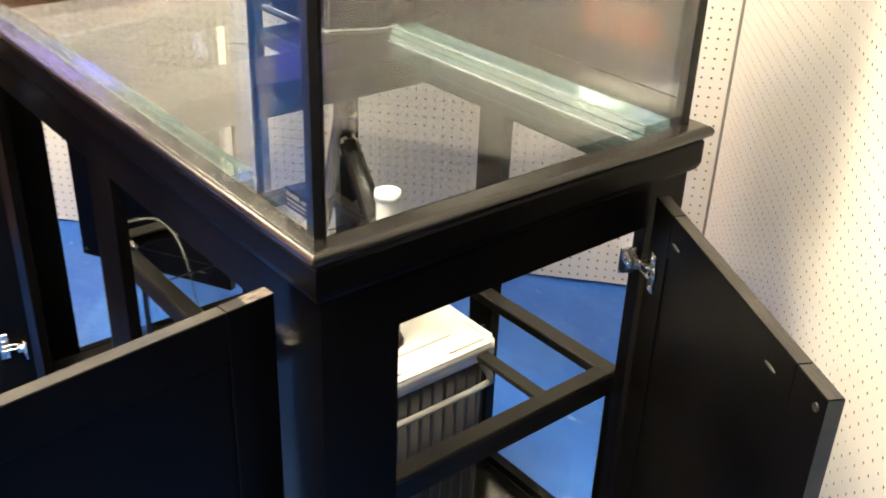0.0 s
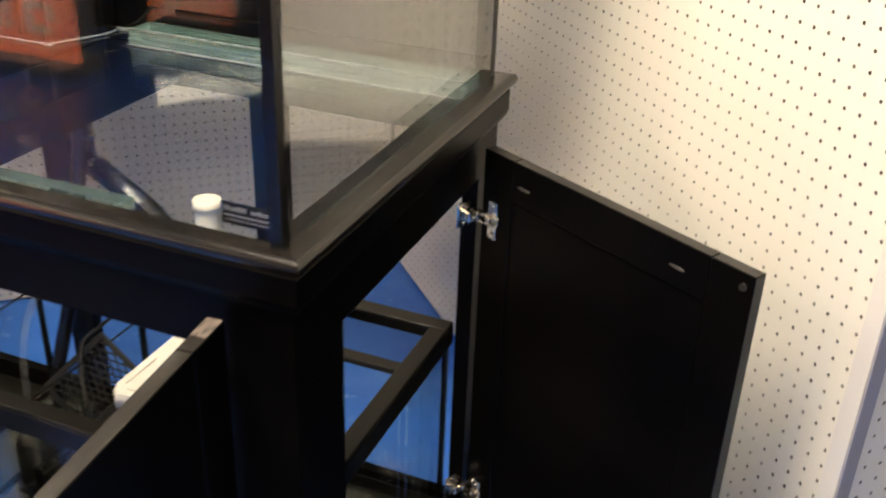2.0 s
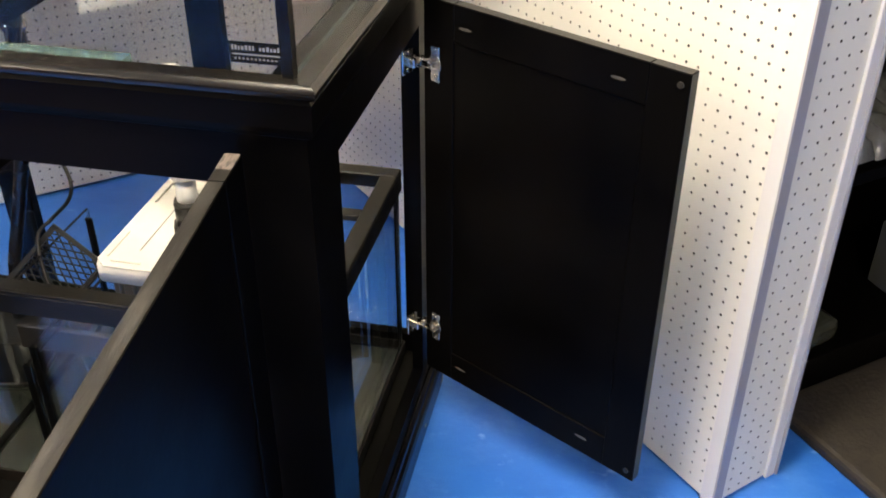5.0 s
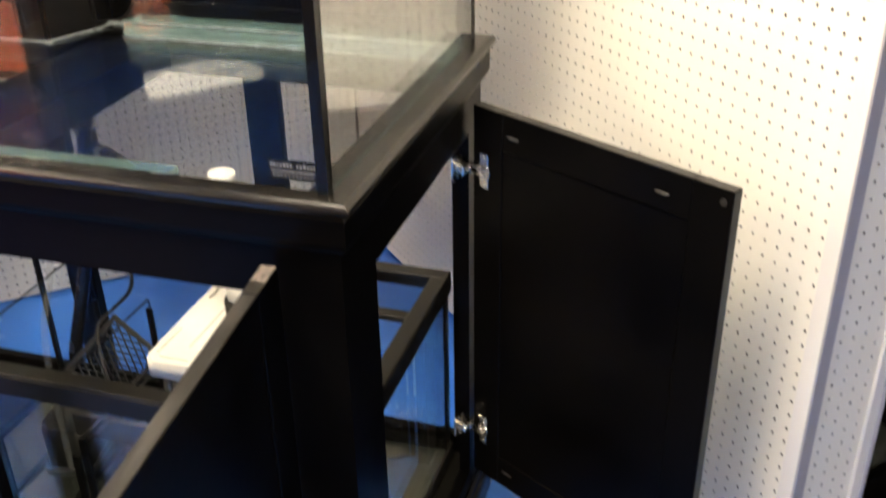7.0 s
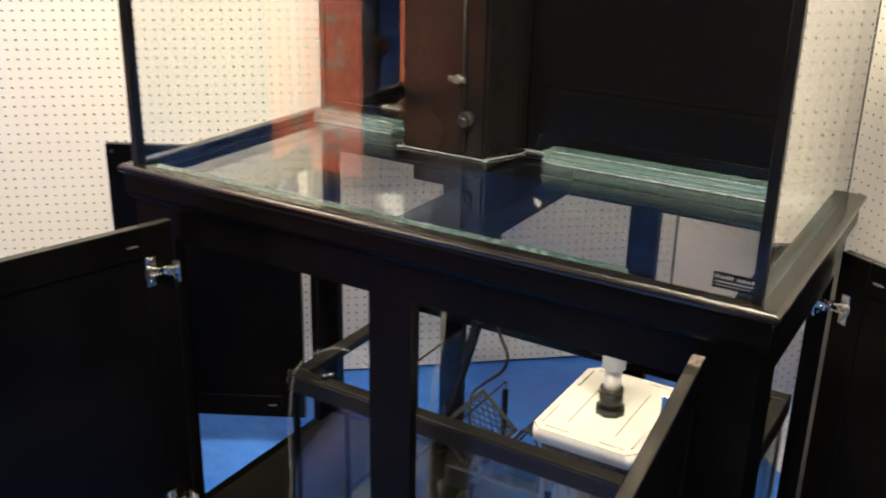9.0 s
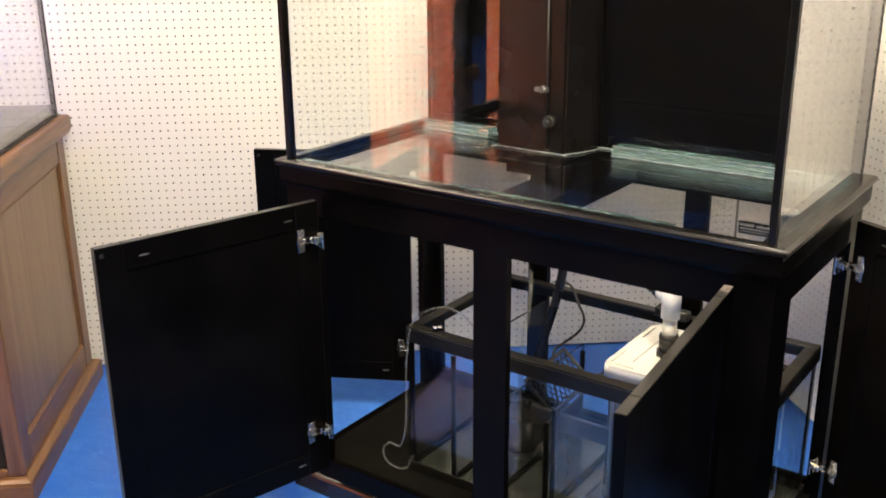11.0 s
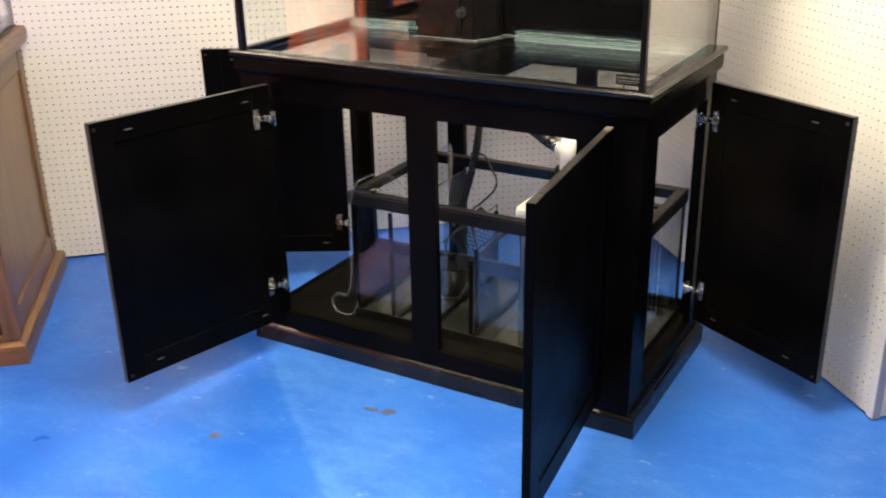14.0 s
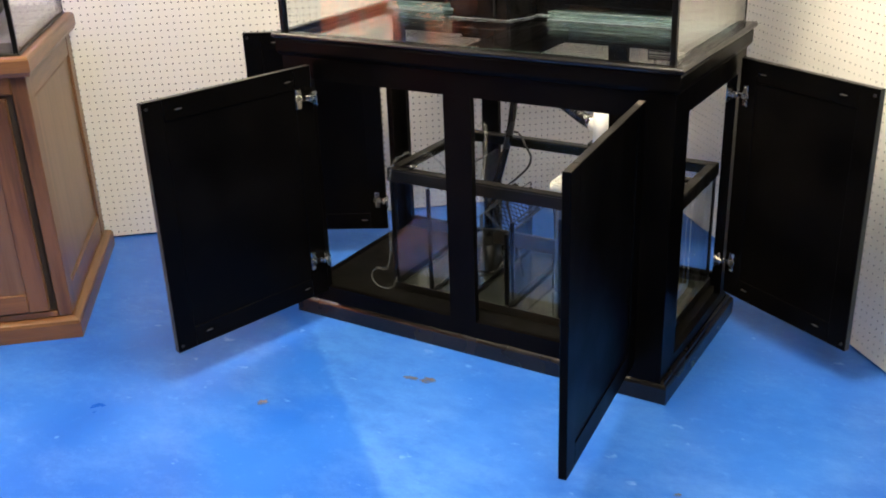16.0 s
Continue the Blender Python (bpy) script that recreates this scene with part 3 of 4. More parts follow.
def hinge(parent, x, z, s):
    """A concealed cup hinge: plate and cup on the door, arm and mounting block on the stile."""
    bm = bmesh.new()

    def bar(x0, x1, y0, y1, z0, z1, bevel):
        add_box(bm, x0, x1, min(s * y0, s * y1), max(s * y0, s * y1), z0, z1, bevel)

    bar(x - 0.009, x + 0.009, 0.0205, 0.0232, z - 0.030, z + 0.030, 0.001)
    add_cyl(bm, (x, s * 0.020, z), (x, s * 0.0248, z), 0.0140, n=18)
    for dz in (-0.022, 0.022):
        add_cyl(bm, (x, s * 0.020, z + dz), (x, s * 0.0252, z + dz), 0.0042, n=10)
    for dz in (-0.0070, 0.0045):
        bar(x - 0.026, x + 0.004, 0.022, 0.031, z + dz, z + dz + 0.0025, 0.0006)
    add_cyl(bm, (x - 0.004, s * 0.027, z - 0.0085), (x - 0.004, s * 0.027, z + 0.0085), 0.0022, n=8)
    add_cyl(bm, (x - 0.024, s * 0.030, z - 0.0085), (x - 0.024, s * 0.030, z + 0.0085), 0.0026, n=8)
    bar(x - 0.040, x - 0.024, 0.019, 0.046, z - 0.0085, z + 0.0085, 0.002)
    bar(x - 0.0425, x - 0.0385, 0.026, 0.056, z - 0.021, z + 0.021, 0.0012)
    for dz in (-0.015, 0.015):
        add_cyl(bm, (x - 0.0395, s * 0.041, z + dz), (x - 0.0362, s * 0.041, z + dz), 0.0042, n=10)
    add_cyl(bm, (x - 0.032, s * 0.045, z), (x - 0.032, s * 0.0485, z), 0.0036, n=10)
    return part("hinge", bm, CHROME, parent, "shiny nickel cup hinge")


def cabinet_door(hx, hy, angle, width, s, label, edge, cup=0.034, lift=0.0):
    """A shaker door on its hinge edge; s is the side of the inner face."""
    z0, z1, f = 0.111, 0.848, 0.062
    d = part("door", box(f - 0.004, width - f + 0.004, 0.0105 * s - 0.0065, 0.0105 * s + 0.0065, z0 + f - 0.004, z1 - f + 0.004, 0.001), BLACK, stand, label)
    d.matrix_basis = pose(hx, hy, 0, 0, 0, angle)
    for nm, dims in (("stile", (0, f, -0.01, 0.01, z0, z1)), ("stile", (width - f, width, -0.01, 0.01, z0, z1)), ("rail", (f, width - f, -0.0098, 0.0098, z0, z0 + f)), ("rail", (f, width - f, -0.0098, 0.0098, z1 - f, z1))):
        bm = box(*dims, 0.0012)
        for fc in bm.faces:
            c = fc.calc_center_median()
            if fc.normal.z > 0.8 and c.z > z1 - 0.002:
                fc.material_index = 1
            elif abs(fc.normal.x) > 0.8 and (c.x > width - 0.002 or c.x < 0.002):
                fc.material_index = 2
        for v in bm.verts:
            v.co.y += 0.01 * s
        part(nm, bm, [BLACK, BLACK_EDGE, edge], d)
    for z in (0.225 + lift, 0.748 + lift):
        hinge(d, cup, z, s)
    for x in (0.085, width - 0.108):
        for z in (z1 - 0.035, z0 + 0.035):
            q = bmesh.new()
            add_cyl(q, (0, s * 0.0190, 0), (0, s * 0.0206, 0), 0.5, n=16)
            for v in q.verts:
                v.co = Vector((x + v.co.x * 0.024, v.co.y, z + v.co.z * 0.0045))
            part("screw_pocket", q, PEWTER, d, "small dull steel screw pocket")
    for z in (z1 - 0.018, z0 + 0.018):
        part("bumper", add_cyl(bmesh.new(), (width - 0.014, s * 0.0195, z), (width - 0.014, s * 0.0222, z), 0.0048, n=14), PLASTIC_BLACK, d, "round black bumper")
    return d


cabinet_door(-1.150, 0.004, math.degrees(math.atan2(-0.537, -0.132)), 0.556, 1, "left front door, swung wide open", BARE_EDGE, 0.052, 0.008)
right_door = cabinet_door(-0.092, 0.006, -84.2, 0.572, -1, "right front door, open at a right angle", BLACK)
part("worn_corner", box(0.0005, 0.036, -0.0192, -0.0008, 0.848, 0.8486, 0.0002), CHIPPED, right_door, "chipped pale patch on the door's top edge")
cabinet_door(-0.004, 0.578, math.degrees(math.atan2(-0.222, 0.396)), 0.466, -1, "side door standing open", BARE_EDGE, 0.026, -0.006)
cabinet_door(-1.268, 0.546, math.degrees(math.atan2(-0.225, -0.41)), 0.465, 1, "far side door standing open", BARE_EDGE)

# ---- the empty tank on the stand ----
tank = thing("glass_aquarium", "large empty glass aquarium with black back and black seams", "aquarium")
A0, A1, B0, B1, Z0, Z1, G = -1.246, -0.030, 0.020, 0.629, 0.904, 1.52, 0.012


def glass(name, parent, *dims, label="", face=None, rim=None):
    ob = part(name, pane(*dims), [face or GLASS, rim or EDGE], parent, label)
    ob.visible_shadow = False
    return ob


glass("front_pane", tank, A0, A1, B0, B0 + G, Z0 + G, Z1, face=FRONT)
glass("side_pane", tank, A0, A0 + G, B0 + G, B1 - G, Z0 + G, Z1)
glass("side_pane", tank, A1 - G, A1, B0 + G, B1 - G, Z0 + G, Z1, face=SIDE)
glass("bottom_pane", tank, A0, A1, B0, B1, Z0, Z0 + G, face=BOTTOM)
part("back_pane", box(A0, A1, B1 - G, B1, Z0 + G, Z1, 0.001), BACKGLASS, tank, "black-backed glossy glass")
for x0, x1 in ((A0, A0 + G), (A1 - G, A1)):
    inner = 1 if x0 == A0 else -1
    bm = bmesh.new()
    add_box(bm, min(x0, x0 + 0.0) if inner > 0 else x0 - 0.006, x1 + 0.006 if inner > 0 else x1, B0 + G, B0 + G + 0.006, Z0 + G, Z1, 0.0015)
    add_box(bm, x0 - 0.0006, x1 + 0.0006, B0 + 0.0005, B0 + G, Z0 + G, Z1 - 0.0005, 0)
    part("corner_seam", bm, SILICONE, tank, "black silicone corner seam")
    bm = bmesh.new()
    add_box(bm, x0 - 0.0006, x1 + 0.0006, B1 - G - 0.005, B1 - 0.0005, Z0 + G, Z1 - 0.0005, 0)
    part("corner_seam", bm, SILICONE, tank)
for y in (B0 + G, B1 - G - 0.006):
    part("bottom_seam", box(A0 + G, A1 - G, y, y + 0.006, Z0 + G, Z0 + G + 0.005, 0.001), CLEAR_SILICONE, tank)
for x in (A0 + G, A1 - G - 0.006):
    part("bottom_seam", box(x, x + 0.006, B0 + G, B1 - G, Z0 + G, Z0 + G + 0.005, 0.001), SILICONE, tank)


def brace(x0, x1, y0, y1, layers=2):
    """A laminated glass strip bonded to the bottom: two plates with ground green edges."""
    z = Z0 + G + 0.0008
    for k in range(layers):
        bm = pane(x0, x1, y0 + 0.004 * k, y1 - 0.004 * k, z, z + 0.0115)
        ob = part("glass_brace", bm, [STRIP, EDGE], tank, "greenish laminated glass strip")
        ob.visible_shadow = False
        z += 0.0122
    if layers > 1:
        for zz, yy in ((Z0 + G + 0.0006, y0 - 0.003), (z, y0 + 0.002)):
            part("silicone_bead", tube([(x0, yy, zz + 0.0015), ((x0 + x1) / 2, yy, zz + 0.0016), (x1, yy, zz + 0.0015)], 0.0018, 6, 6), CLEAR_SILICONE, tank)
    return ob


brace(A0 + 0.016, -1.005, 0.562, 0.612)
brace(-0.620, A1 - 0.016, 0.552, 0.612)
brace(A0 + 0.016, -0.240, B0 + G + 0.006, B0 + G + 0.036, 1)


def overflow():
    pts = [(-0.985, B1 - G - 0.001), (-0.925, 0.490), (-0.725, 0.490), (-0.690, 0.575), (-0.690, B1 - G - 0.001)]
    bm = bmesh.new()
    lo = [bm.verts.new((x, y, Z0 + G + 0.0005)) for x, y in pts]
    hi = [bm.verts.new((x, y, 1.47)) for x, y in pts]
    for k in range(5):
        bm.faces.new((lo[k], lo[(k + 1) % 5], hi[(k + 1) % 5], hi[k]))
    bm.faces.new(lo[::-1])
    bm.faces.new(hi)
    bmesh.ops.bevel(bm, geom=[e for e in bm.edges if abs(e.verts[0].co.z - e.verts[1].co.z) > 0.1], offset=0.006, segments=2, affect="EDGES")
    bmesh.ops.recalc_face_normals(bm, faces=bm.faces)
    return bm


box_of = part("overflow_box", overflow(), OVERFLOW, tank, "black acrylic overflow box in the back")
part("overflow_seam", tube([(-0.985, 0.612, 0.919), (-0.926, 0.487, 0.919), (-0.925, 0.486, 0.919), (-0.726, 0.486, 0.919), (-0.724, 0.487, 0.919), (-0.686, 0.574, 0.919), (-0.686, 0.612, 0.919)], 0.0018, 6, 4), CLEAR_SILICONE, tank, "clear silicone bead round the overflow")
bm = bmesh.new()
add_cyl(bm, (-0.765, 0.4895, 1.002), (-0.765, 0.474, 1.002), 0.016, n=20)
add_cyl(bm, (-0.765, 0.474, 1.002), (-0.765, 0.462, 0.998), 0.010, n=16)
part("return_nozzle", bm, PLASTIC_BLACK, box_of, "black return nozzle")
bm = bmesh.new()
add_cyl(bm, (-0.805, 0.476, 1.083), (-0.768, 0.476, 1.083), 0.0065, n=14)
add_cyl(bm, (-0.786, 0.4895, 1.083), (-0.786, 0.470, 1.083), 0.009, n=14)
part("upper_fitting", bm, GREY_BOX, box_of, "grey pipe fitting")
part("riser_line", add_cyl(bmesh.new(), (-0.772, 0.484, 0.93), (-0.779, 0.486, 1.40), 0.0030, n=10), PLASTIC_BLACK, box_of)
bm = bmesh.new()
for k in range(9):
    add_box(bm, -0.905 + k * 0.019, -0.897 + k * 0.019, 0.4885, 0.4897, 1.38, 1.455, 0)
part("overflow_teeth", bm, PLASTIC_BLACK, box_of)

sticker = part("maker_sticker", box(-0.1035, -0.043, B0 + G, B0 + G + 0.0007, 0.9445, 0.9685, 0), SILICONE, tank, "small black label with white lettering bars")
random.seed(4)
bm = bmesh.new()
x = -0.1005
while x < -0.049:
    w = random.uniform(0.0016, 0.0030)
    add_box(bm, x, x + w, B0 + G - 0.0004, B0 + G, 0.9592, 0.9645 if random.random() < 0.3 else 0.9630, 0)
    x += w + (0.0060 if -0.0780 < x < -0.0740 else 0.0016)
add_box(bm, -0.1005, -0.046, B0 + G - 0.0004, B0 + G, 0.9538, 0.9552, 0)
for k in range(11):
    add_box(bm, -0.0985 + k * 0.0046, -0.0964 + k * 0.0046, B0 + G - 0.0004, B0 + G, 0.9485, 0.9505, 0)
part("label_bars", bm, GREY_LIP, sticker, "white bars of lettering")

# ---- the sump ----
sump = thing("glass_sump", "glass sump tank with black plastic rim and glass baffles", "sump tank")
S0, S1, U0, U1, ST = -0.965, -0.067, 0.125, 0.606, 0.514
for a, b, c, d in ((S0, S1, U0, U0 + 0.030), (S0, S1, U1 - 0.030, U1), (S0, S0 + 0.030, U0 + 0.030, U1 - 0.030), (S1 - 0.030, S1, U0 + 0.030, U1 - 0.030)):
    bm = bmesh.new()
    add_box(bm, a, b, c, d, ST - 0.007, ST, 0.002)
    part("rim", bm, RIM_BLACK, sump)
for a, b, c, d in ((S0, S1, U0, U0 + 0.004), (S0, S1, U1 - 0.004, U1), (S0, S0 + 0.004, U0 + 0.004, U1 - 0.004), (S1 - 0.004, S1, U0 + 0.004, U1 - 0.004)):
    part("rim_skirt", box(a, b, c, d, ST - 0.042, ST - 0.007, 0.001), RIM_BLACK, sump)
    part("base_rim", box(a, b, c, d, 0.101, 0.128, 0.001), RIM_BLACK, sump)
part("cross_brace", box(-0.2515, S1 - 0.030, 0.462, 0.486, ST - 0.030, ST - 0.018, 0.002), RIM_BLACK, sump)
part("cross_strip", box(-0.690, -0.390, 0.300, 0.312, 0.246, 0.296, 0.002), PLASTIC_BLACK, sump, "black plastic strip across the sump")
g0, g1, h0, h1 = S0 + 0.005, S1 - 0.005, U0 + 0.005, U1 - 0.005
SG = 0.007
glass("front_pane", sump, g0, g1, h0, h0 + SG, 0.110, ST - 0.008, rim=SILICONE)
glass("back_pane", sump, g0, g1, h1 - SG, h1, 0.110, ST - 0.008, face=CLEAR, rim=SILICONE)
glass("side_pane", sump, g0, g0 + SG, h0 + SG, h1 - SG, 0.110, ST - 0.008, face=CLEAR, rim=SILICONE)
glass("side_pane", sump, g1 - SG, g1, h0 + SG, h1 - SG, 0.110, ST - 0.008, rim=SILICONE)
part("bottom_pane", box(g0, g1, h0, h1, 0.1025, 0.1095, 0), SUMP_BOTTOM, sump, "dark grey-green glass bottom")
for x, z0, z1 in ((-0.826, 0.11, 0.46), (-0.70, 0.11, 0.36), (-0.555, 0.11, 0.36), (-0.535, 0.15, 0.40), (-0.378, 0.11, 0.44)):
    glass("baffle", sump, x - 0.003, x + 0.003, h0 + SG, h1 - SG, z0, z1, face=CLEAR, rim=SILICONE)
    for y, zt in ((h0 + SG, z1), (h1 - SG - 0.006, min(z1, 0.34))):
        part("baffle_seam", box(x - 0.007, x + 0.007, y, y + 0.006, z0, zt, 0.001), SILICONE, sump, "black silicone seam")
    if z0 < 0.12:
        part("baffle_seam", box(x - 0.007, x + 0.007, h0 + SG + 0.0065, h1 - SG - 0.0065, z0, z0 + 0.006, 0.001), SILICONE, sump)
for x in (g0, g1 - SG):
    for y in (h0, h1 - SG - 0.005):
        part("corner_seam", box(x + (0.0 if x > g0 else SG - 0.004), x + (SG + 0.004 if x <= g0 else 0.004), y + (SG if y == h0 else 0), y + SG + 0.005, 0.11, ST - 0.01, 0.001), SILICONE, sump)

# ---- the filter box in the sump ----
filt = thing("filter_box", "grey plastic filter box with ivory lid in the sump", "filter box")
F0, F1, E0, E1, LZ = -0.459, -0.252, 0.222, 0.512, 0.508


def rounded(x0, x1, y0, y1, z0, z1, r, top=0.004):
    bm = bmesh.new()
    pts = []
    for cx, cy, a0 in ((x1 - r, y1 - r, 0), (x0 + r, y1 - r, 90), (x0 + r, y0 + r, 180), (x1 - r, y0 + r, 270)):
        for k in range(7):
            a = radians(a0 + 15 * k)
            pts.append((cx + r * math.cos(a), cy + r * math.sin(a)))
    lo = [bm.verts.new((x, y, z0)) for x, y in pts]
    hi = [bm.verts.new((x, y, z1)) for x, y in pts]
    n = len(pts)
    for k in range(n):
        bm.faces.new((lo[k], lo[(k + 1) % n], hi[(k + 1) % n], hi[k])).smooth = True
    bm.faces.new(lo[::-1])
    t = bm.faces.new(hi)
    if top:
        bmesh.ops.bevel(bm, geom=list(t.edges), offset=top, segments=3, affect="EDGES")
    return bm


lid = part("lid", rounded(F0, F1, E0, E1, LZ - 0.030, LZ, 0.018, 0.005), LID, filt, "ivory plastic lid with moulded corner ribs")
for sx in (0, 1):
    for sy in (0, 1):
        cx, cy = (F0 + 0.012, F1 - 0.012)[sx], (E0 + 0.012, E1 - 0.012)[sy]
        dx, dy = (1, -1)[sx], (1, -1)[sy]
        part("corner_rib", box(min(cx, cx + dx * 0.004), max(cx, cx + dx * 0.004), min(cy + dy * 0.012, cy + dy * 0.085), max(cy + dy * 0.012, cy + dy * 0.085), LZ, LZ + 0.004, 0.001), LID, lid)
        part("corner_rib", box(min(cx + dx * 0.012, cx + dx * 0.062), max(cx + dx * 0.012, cx + dx * 0.062), min(cy, cy + dy * 0.004), max(cy, cy + dy * 0.004), LZ, LZ + 0.004, 0.001), LID, lid)
bm = bmesh.new()
add_box(bm, F0 + 0.055, F0 + 0.0565, E0 + 0.05, E1 - 0.06, LZ, LZ + 0.0012, 0)
add_box(bm, F1 - 0.0565, F1 - 0.055, E0 + 0.05, E1 - 0.06, LZ, LZ + 0.0012, 0)
add_cyl(bm, (F0 + 0.060, E1 - 0.10, LZ), (F0 + 0.060, E1 - 0.10, LZ + 0.002), 0.003, n=10)
part("lid_line", bm, GREY_LIP, lid)
body = part("body", rounded(F0 + 0.014, F1 - 0.014, E0 + 0.014, E1 - 0.014, 0.155, LZ - 0.031, 0.016, 0), GREY_BOX, filt, "dark grey ribbed plastic body")
for k in range(10):
    y = E0 + 0.035 + k * 0.0245
    part("rib", box(F1 - 0.0142, F1 - 0.0095, y, y + 0.006, 0.17, LZ - 0.032, 0.001), GREY_BOX, body)
for k in range(7):
    x = F0 + 0.032 + k * 0.0225
    part("rib", box(x, x + 0.006, E0 + 0.0095, E0 + 0.0142, 0.17, LZ - 0.032, 0.001), GREY_BOX, body)
part("handle", tube([(F1 - 0.010, E1 - 0.03, LZ - 0.040), (F1 + 0.012, E1 - 0.028, LZ - 0.058), (F1 + 0.013, E1 - 0.05, LZ - 0.07), (F1 + 0.013, E0 + 0.05, LZ - 0.07), (F1 + 0.012, E0 + 0.03, LZ - 0.06), (F1 - 0.010, E0 + 0.03, LZ - 0.045)], 0.006, 8, 6), GREY_LIP, filt, "grey plastic handle bar")
for x in (F0 + 0.04, F1 - 0.06):
    for y in (E0 + 0.03, E1 - 0.06):
        part("foot", box(x, x + 0.02, y, y + 0.03, 0.1098, 0.156, 0.001), GREY_BOX, filt)

PX, PY = -0.352, 0.352
union = thing("pvc_standpipe", "white PVC pipe with tee in a black union on the lid", "pipe")
bm = bmesh.new()
add_cyl(bm, (PX, PY, LZ), (PX, PY, LZ + 0.012), 0.029, n=8)
add_cyl(bm, (PX, PY, LZ + 0.012), (PX, PY, LZ + 0.050), 0.0225, n=24)
add_cyl(bm, (PX, PY, LZ + 0.046), (PX, PY, LZ + 0.054), 0.0235, 0.022, n=24)
part("union", bm, PLASTIC_BLACK, union, "black threaded union")
part("pipe", add_cyl(bmesh.new(), (PX, PY, LZ + 0.03), (PX, PY, 0.62), 0.0168, n=24), PVC, union)
bm = bmesh.new()
add_cyl(bm, (PX, PY, 0.605), (PX, PY, 0.700), 0.0225, n=24)
add_cyl(bm, (PX, PY, 0.700), (PX, PY, 0.703), 0.0225, 0.0205, n=24)
d = Vector((-0.88, 0.42, 0.17)).normalized()
c = Vector((PX, PY, 0.655))
add_cyl(bm, c, c + d * 0.046, 0.0205, n=20)
part("tee", bm, PVC, union, "white PVC tee")
bm = add_cyl(bmesh.new(), (PX, PY, 0.70), (PX, PY, 0.782), 0.0175, n=24, caps=False)
add_cyl(bm, (PX, PY, 0.782), (PX, PY, 0.70), 0.0145, n=24, caps=False)
add_cyl(bm, (PX, PY, 0.770), (PX, PY, 0.783), 0.0205, n=24)
part("riser", bm, PVC, union, "short white riser pipe")
hose = thing("corrugated_hose", "black corrugated drain hose from overflow to tee", "hose")
ELBOW = Vector((-0.702, 0.512, 0.722))
part("hose_body", tube([c + d * 0.036, c + d * 0.09, c.lerp(ELBOW, 0.5) + Vector((0, 0, 0.012)), ELBOW + (c - ELBOW).normalized() * 0.03], 0.0165, 14, 6, 0.0022, 0.0075), HOSE_BLACK, hose)
part("elbow", tube([ELBOW + (c - ELBOW).normalized() * 0.036, ELBOW, ELBOW + Vector((-0.006, 0.004, 0.034))], 0.0178, 14, 8), HOSE_BLACK, hose, "black plastic elbow")
part("upright_hose", tube([ELBOW + Vector((-0.006, 0.004, 0.030)), ELBOW + Vector((-0.010, 0.008, 0.08)), ELBOW + Vector((-0.012, 0.010, 0.120))], 0.0165, 14, 6, 0.0022, 0.0075), HOSE_BLACK, hose)
for p0, p1 in ((c + d * 0.034, c + d * 0.050), (ELBOW + (c - ELBOW).normalized() * 0.034, ELBOW + (c - ELBOW).normalized() * 0.048), (ELBOW + Vector((-0.006, 0.004, 0.032)), ELBOW + Vector((-0.007, 0.005, 0.046)))):
    part("clamp", add_cyl(bmesh.new(), p0, p1, 0.0208, n=18), CHROME, hose, "steel hose clamp")
bm = bmesh.new()
top = ELBOW + Vector((-0.012, 0.010, 0.118))
add_cyl(bm, top, top + Vector((0, 0, 0.034)), 0.028, n=18)
add_cyl(bm, top + Vector((0, 0, -0.006)), top + Vector((0, 0, 0.004)), 0.036, n=8)
part("bulkhead", bm, PLASTIC_BLACK, hose, "black bulkhead fitting")

# ---- hoses, cables and loose things in the sump ----


def single(name, label, category, bm, mat, group=""):
    return tagged(link(name, bm, mat), label, category, group)


single("return_hose", "black rubber return hose hanging into the sump", "hose", tube([(-0.672, 0.50, 0.868), (-0.70, 0.485, 0.70), (-0.715, 0.47, 0.56), (-0.745, 0.45, 0.42), (-0.775, 0.44, 0.30), (-0.79, 0.43, 0.118)], 0.0125, 12), HOSE_BLACK)
pump = thing("return_pump", "black return pump standing on the sump bottom", "pump", pose(-0.775, 0.40, 0.1098, 0, 0, 12))
part("pump_body", rounded(-0.045, 0.045, -0.06, 0.06, 0.008, 0.10, 0.02, 0.008), PLASTIC_BLACK, pump)
part("pump_base", rounded(-0.05, 0.05, -0.065, 0.065, 0.0, 0.008, 0.012, 0), PLASTIC_BLACK, pump)
part("pump_outlet", add_cyl(bmesh.new(), (0, 0.03, 0.098), (0, 0.03, 0.125), 0.014, n=16), PLASTIC_BLACK, pump)
single("clear_tube", "clear vinyl air tube bent over the sump rim", "tube", tube([(-0.958, 0.112, 0.30), (-0.952, 0.112, 0.44), (-0.945, 0.135, 0.530), (-0.912, 0.20, 0.552), (-0.86, 0.22, 0.54), (-0.81, 0.22, 0.50), (-0.79, 0.225, 0.42), (-0.785, 0.235, 0.34), (-0.78, 0.26, 0.118)], 0.0029, 8), TUBE)
single("clear_tube", "coiled clear vinyl tube on the bottom board", "tube", tube([(-0.957, 0.113, 0.31), (-0.962, 0.113, 0.225), (-0.982, 0.112, 0.170), (-1.012, 0.109, 0.172), (-1.034, 0.106, 0.146), (-1.022, 0.105, 0.114), (-0.985, 0.105, 0.1055), (-0.955, 0.107, 0.118), (-0.938, 0.111, 0.155)], 0.0034, 8), TUBE)
